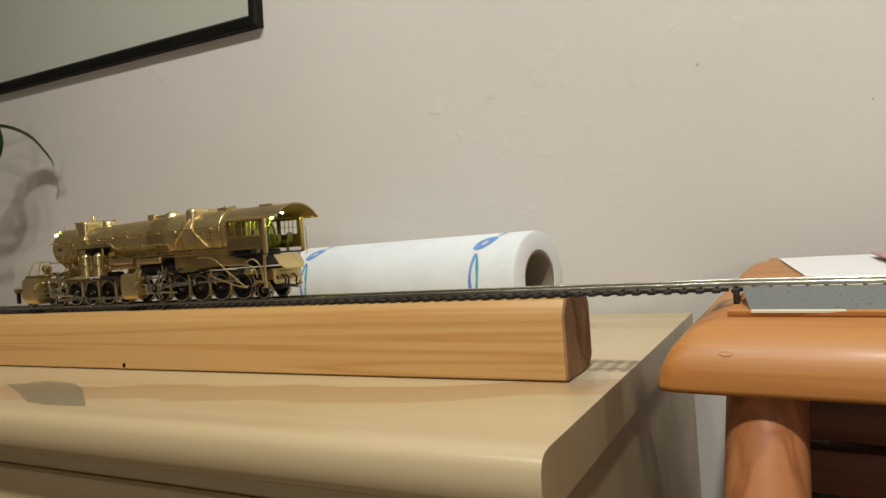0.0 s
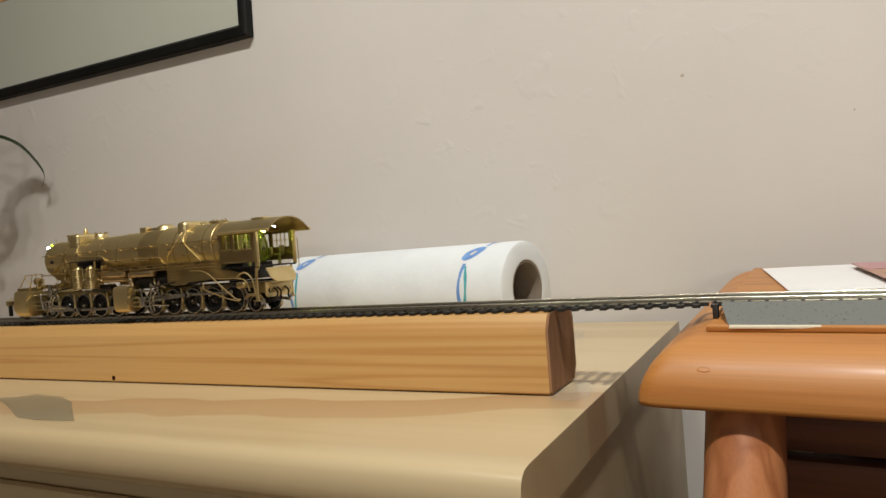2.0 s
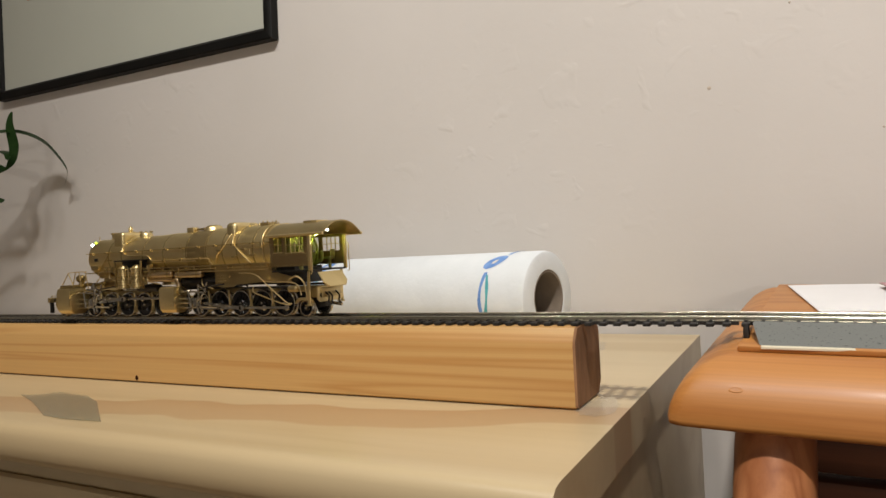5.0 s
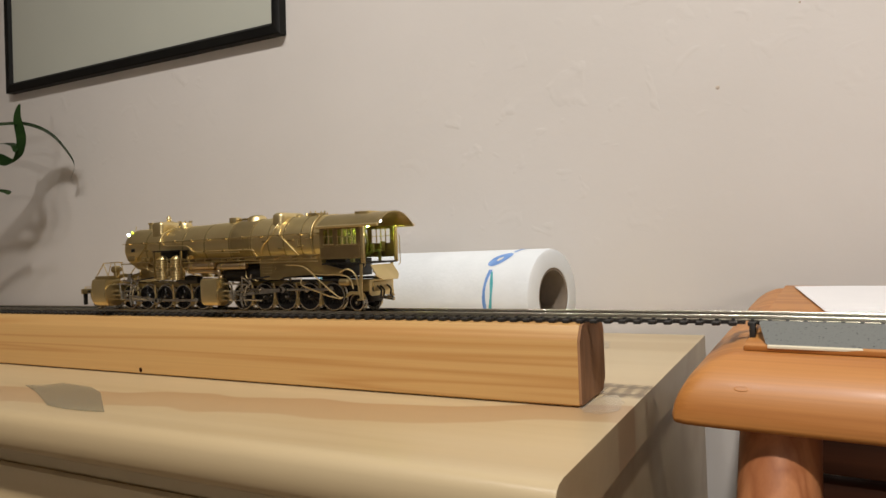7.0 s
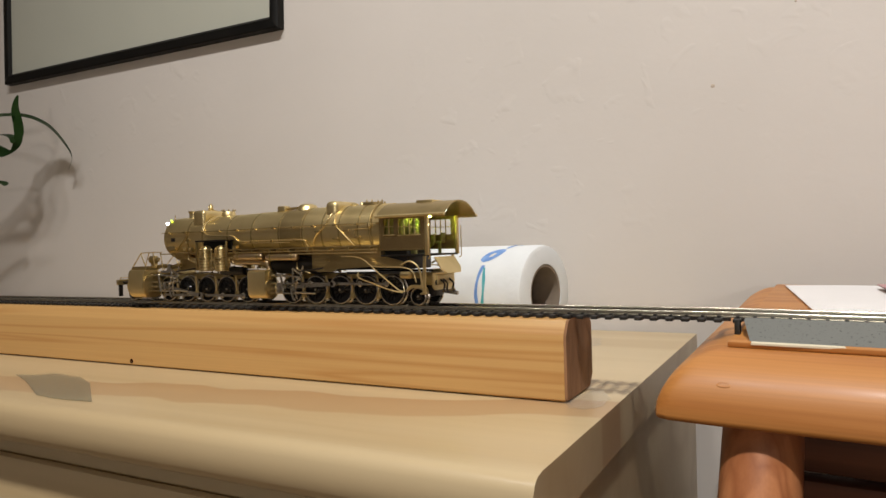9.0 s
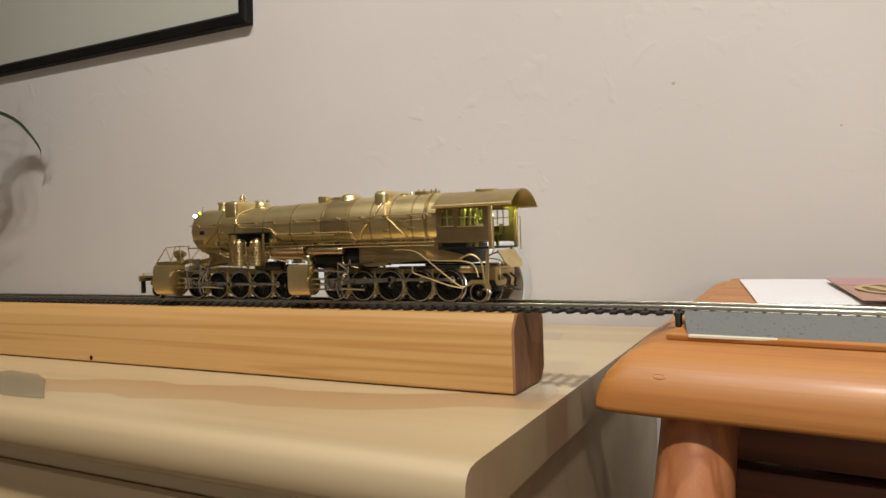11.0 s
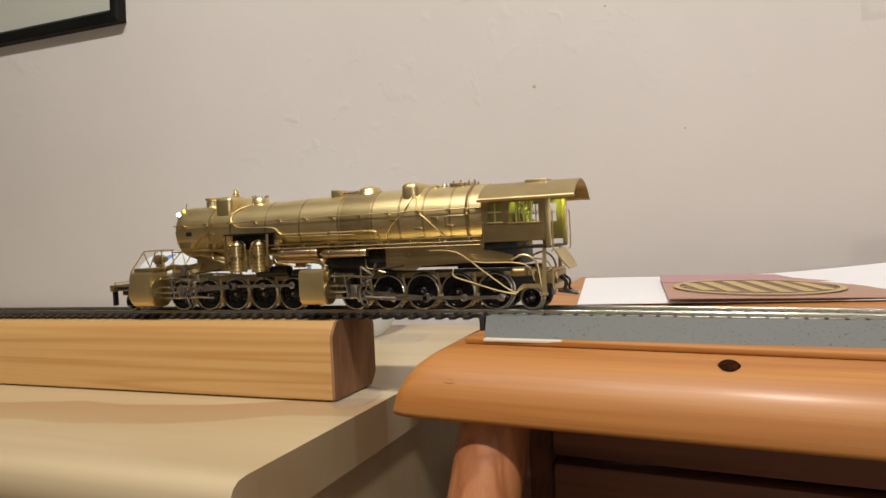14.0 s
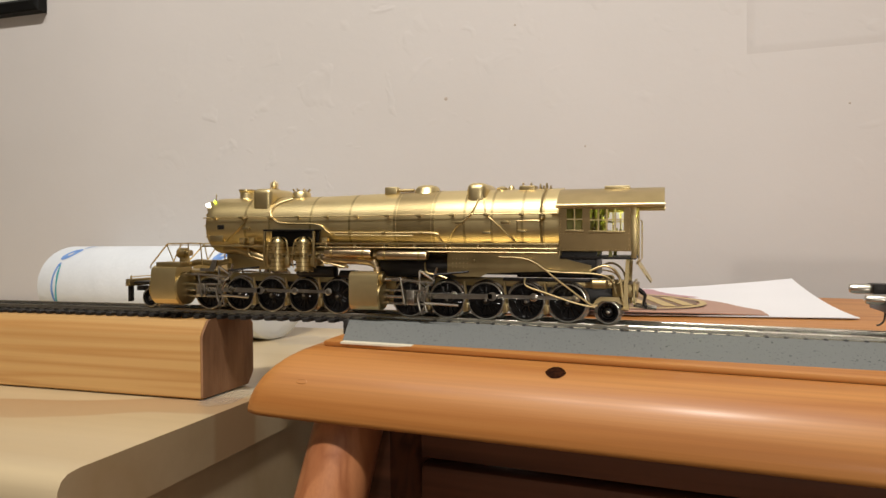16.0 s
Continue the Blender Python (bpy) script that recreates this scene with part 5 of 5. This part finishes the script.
def build_wheelset(name, x, r, spokes, phase):
    """An axle with two spoked wheels; its own space has the axle along y."""
    w = new(name)
    w.parent, w.empty_display_size = loco, 0.004
    w.location = mm(x, 0, r)
    key = (r, spokes, phase)
    if key not in WHEEL_MESHES:
        meshes = []
        for side in (1, -1):
            o = side * -1
            prof = [(6.9 * o, r + 0.75), (7.5 * o, r + 0.75), (7.8 * o, r), (9.9 * o, r - 0.1), (10.0 * o, r - 0.3), (10.0 * o, r - 0.75), (6.9 * o, r - 0.75)]
            meshes.append(("tyre", mesh_of("tyre", mlathe(B(), prof, (0, 0, 0), "y", 48, True), M_STEEL), "bright nickel tyre"))
            prof = [(7.0 * o, 0.5), (7.0 * o, r - 0.78), (9.5 * o, r - 0.78), (9.5 * o, r - 1.5), (8.6 * o, r - 1.9), (8.5 * o, 2.6), (9.6 * o, 2.0), (9.9 * o, 1.5), (9.9 * o, 0.5)]
            meshes.append(("wheel_centre", mesh_of("wheel_centre", mlathe(B(), prof, (0, 0, 0), "y", 48), M_WHEEL), "black painted wheel centre"))
            if r > 6:
                ph = radians(phase + (0 if side == 1 else 90))
                arc = [((r - 1.2) * math.cos(ph + math.pi + radians(d)), (r - 1.2) * math.sin(ph + math.pi + radians(d))) for d in range(-52, 53, 8)]
                meshes.append(("counterweight", mesh_of("counterweight", mprism(B(), arc, *sorted((8.4 * o, 9.4 * o))), M_WHEEL), ""))
                meshes.append(("crank_pin", mesh_of("crank_pin", mlathe(B(), [(8.4 * o, 1.6), (10.3 * o, 1.5), (12.2 * o, 1.0)], (CRANK * math.cos(ph), 0, CRANK * math.sin(ph)), "y", 14), M_STEEL), ""))
            for k in range(spokes):
                a = (k + 0.5) * 2 * math.pi / spokes
                meshes.append(("spoke", mesh_of("spoke", mtube(B(), [(1.8 * math.cos(a), 8.75 * o, 1.8 * math.sin(a)), ((r - 1.6) * math.cos(a), 8.75 * o, (r - 1.6) * math.sin(a))], 0.42, 5, 0.3), M_WHEEL), ""))
            meshes.append(("hub_cap", mesh_of("hub_cap", mlathe(B(), [(9.9 * o, 0.9), (10.4 * o, 0.7), (10.5 * o, 0.2)], (0, 0, 0), "y", 12), M_STEEL), ""))
        meshes.append(("axle", mesh_of("axle", mlathe(B(), [(-7, 1.2), (7, 1.2)], (0, 0, 0), "y", 12), M_DARK), ""))
        WHEEL_MESHES[key] = meshes
    for nm, me, lb in WHEEL_MESHES[key]:
        o = new(nm, me)
        o.parent = w
        if lb:
            o["label"] = lb
    return w


WHEEL_MESHES = {}
ENGINES = {"rear": (REAR_AXLES, 30.0, -34.8, 36.0, -16.6, 9.4), "front": (FRONT_AXLES, 150.0, -139.8, 31.0, -15.4, 10.0)}
wheels, rods = [], []


def build_running_gear():
    for nm, (axles, phase, main_x, length, gy, gz) in ENGINES.items():
        for x in axles:
            wheels.append((build_wheelset("driving_wheelset", x, WHEEL_R, 14, phase), WHEEL_R, x))
        for side in (1, -1):
            ph = phase + (0 if side == 1 else 90)
            yy = sorted((side * -11.9, side * -11.0))
            bm = B()
            x0, x1 = min(axles), max(axles)
            for a, b in zip(axles, axles[1:]):
                mbox(bm, b, a, *yy, -0.85, 0.85, 0.2, 1)
            for x in axles:
                mlathe(bm, [(yy[0] - 0.15, 1.35), (yy[0] + 0.0, 1.7), (yy[1] - 0.0, 1.7), (yy[1] + 0.15, 1.35)], (x, 0, 0), "y", 18)
            rod = part("side_rod", bm, M_STEEL, loco, "nickel coupling rod")
            ym = sorted((side * -13.6, side * -12.6))
            bm = B()
            mprism(bm, [(0, -1.1), (0, 1.1), (-length, 0.8), (-length, -0.8)], *ym)
            mlathe(bm, [(ym[0], 1.9), (ym[1], 1.9)], (0, 0, 0), "y", 20)
            mlathe(bm, [(ym[0], 1.3), (ym[1], 1.3)], (-length, 0, 0), "y", 16)
            main = part("main_rod", bm, M_STEEL, loco, "nickel connecting rod")
            bm = B()
            mbox(bm, -2.8, 2.8, *sorted((side * (gy - 1.6), side * (gy + 1.6))), -3.2, 3.2, 0.5)
            mtube(bm, [(-12, side * gy, 0), (-2, side * gy, 0)], 0.75, 10)
            cross = part("crosshead", bm, M_STEEL, loco, "nickel crosshead with piston rod")
            rods.append((rod, main, cross, ph, main_x, length, gz))
    for x in (16.3, -210.0):
        wheels.append((build_wheelset("carrying_wheelset", x, SMALL_R, 10, 0), SMALL_R, x))


build_boiler()
build_rivets()
build_tops()
build_pipes()
build_lower()
build_cab()
build_running_gear()


# ---- the couplings of a waiting tender ----
def tender_end():
    t = thing("model_tender", pose(0.1125, 0, RAIL - 0.0036, 0, 0.95, 0), "dark model tender waiting on the track beyond", "tender")
    part("underframe", mbox(B(), 2, 120, -13, 13, 8.5, 12.5, 0.4), M_DARK, t)
    part("tank", mbox(B(), 22, 120, -16, 16, 12.5, 38, 1.0), M_DARK, t)
    part("front_plate", mbox(B(), -1.0, 5, -3.5, 4.5, 15.0, 18.8, 0.4), M_DARK, t)
    for y, z, x0 in ((-6.5, 13.2, -4.5), (1.0, 16.6, -8.0)):
        part("draw_cylinder", mlathe(B(), [(x0, 0.7), (x0 + 0.4, 1.5), (x0 + 1.6, 1.9), (x0 + 9, 1.9)], (0, y, z), "x", 20), M_STEEL, t, "satin steel draw cylinder")
    part("wire_hook", mtube(B(), rounded([(3, -4, 9), (2.6, -4, 5.5), (1.2, -4, 3.8), (0.2, -4, 3.6)], 4), 0.35, 6), M_DARK, t)
    for x in (18, 40, 80, 102):
        ax = part("wheel_pair", mlathe(B(), [(-9.8, 4.2), (-9.6, 5.2), (-7.6, 5.3), (-7.2, 6.0), (-6.8, 6.0), (-6.8, 1.2), (6.8, 1.2), (6.8, 6.0), (7.2, 6.0), (7.6, 5.3), (9.6, 5.2), (9.8, 4.2)], (x, 0, 5.2), "y", 28), M_DARK, t)
    for x in (29, 91):
        for y in (-11.4, 11.4):
            part("bogie_frame", mbox(B(), x - 16, x + 16, y - 0.8, y + 0.8, 4.4, 8.4, 0.3), M_DARK, t)
    return t


tender_end()


def motions():
    times = [k / 10 for k in range(161)]
    course = [(t, travel(t)) for t in times]
    rows = []
    for t, s in course:
        za, zb = track_z(s - 0.19), track_z(s + 0.01)
        pitch = math.degrees(math.atan2(za - zb, 0.2))
        rows.append((t, pose(s, 0, RAIL + zb + (za - zb) * 0.05, 0, pitch, 0)))
    walk(loco, rows)
    for w, r, x in wheels:
        walk(w, [(t, pose(*mm(x, 0, r), 0, math.degrees(s / (r * MM)), 0)) for t, s in course])
    for rod, main, cross, ph, main_x, length, gz in rods:
        a_rows, b_rows, c_rows = [], [], []
        for t, s in course:
            a = radians(ph) - s / (WHEEL_R * MM)
            dx, dz = CRANK * math.cos(a), CRANK * math.sin(a)
            drop = (WHEEL_R + dz) - gz
            reach = math.sqrt(length * length - drop * drop)
            a_rows.append((t, pose(*mm(dx, 0, WHEEL_R + dz))))
            b_rows.append((t, pose(*mm(main_x + dx, 0, WHEEL_R + dz), 0, -math.degrees(math.asin(drop / length)), 0)))
            c_rows.append((t, pose(*mm(main_x + dx - reach, 0, gz))))
        walk(rod, a_rows)
        walk(main, b_rows)
        walk(cross, c_rows)


motions()
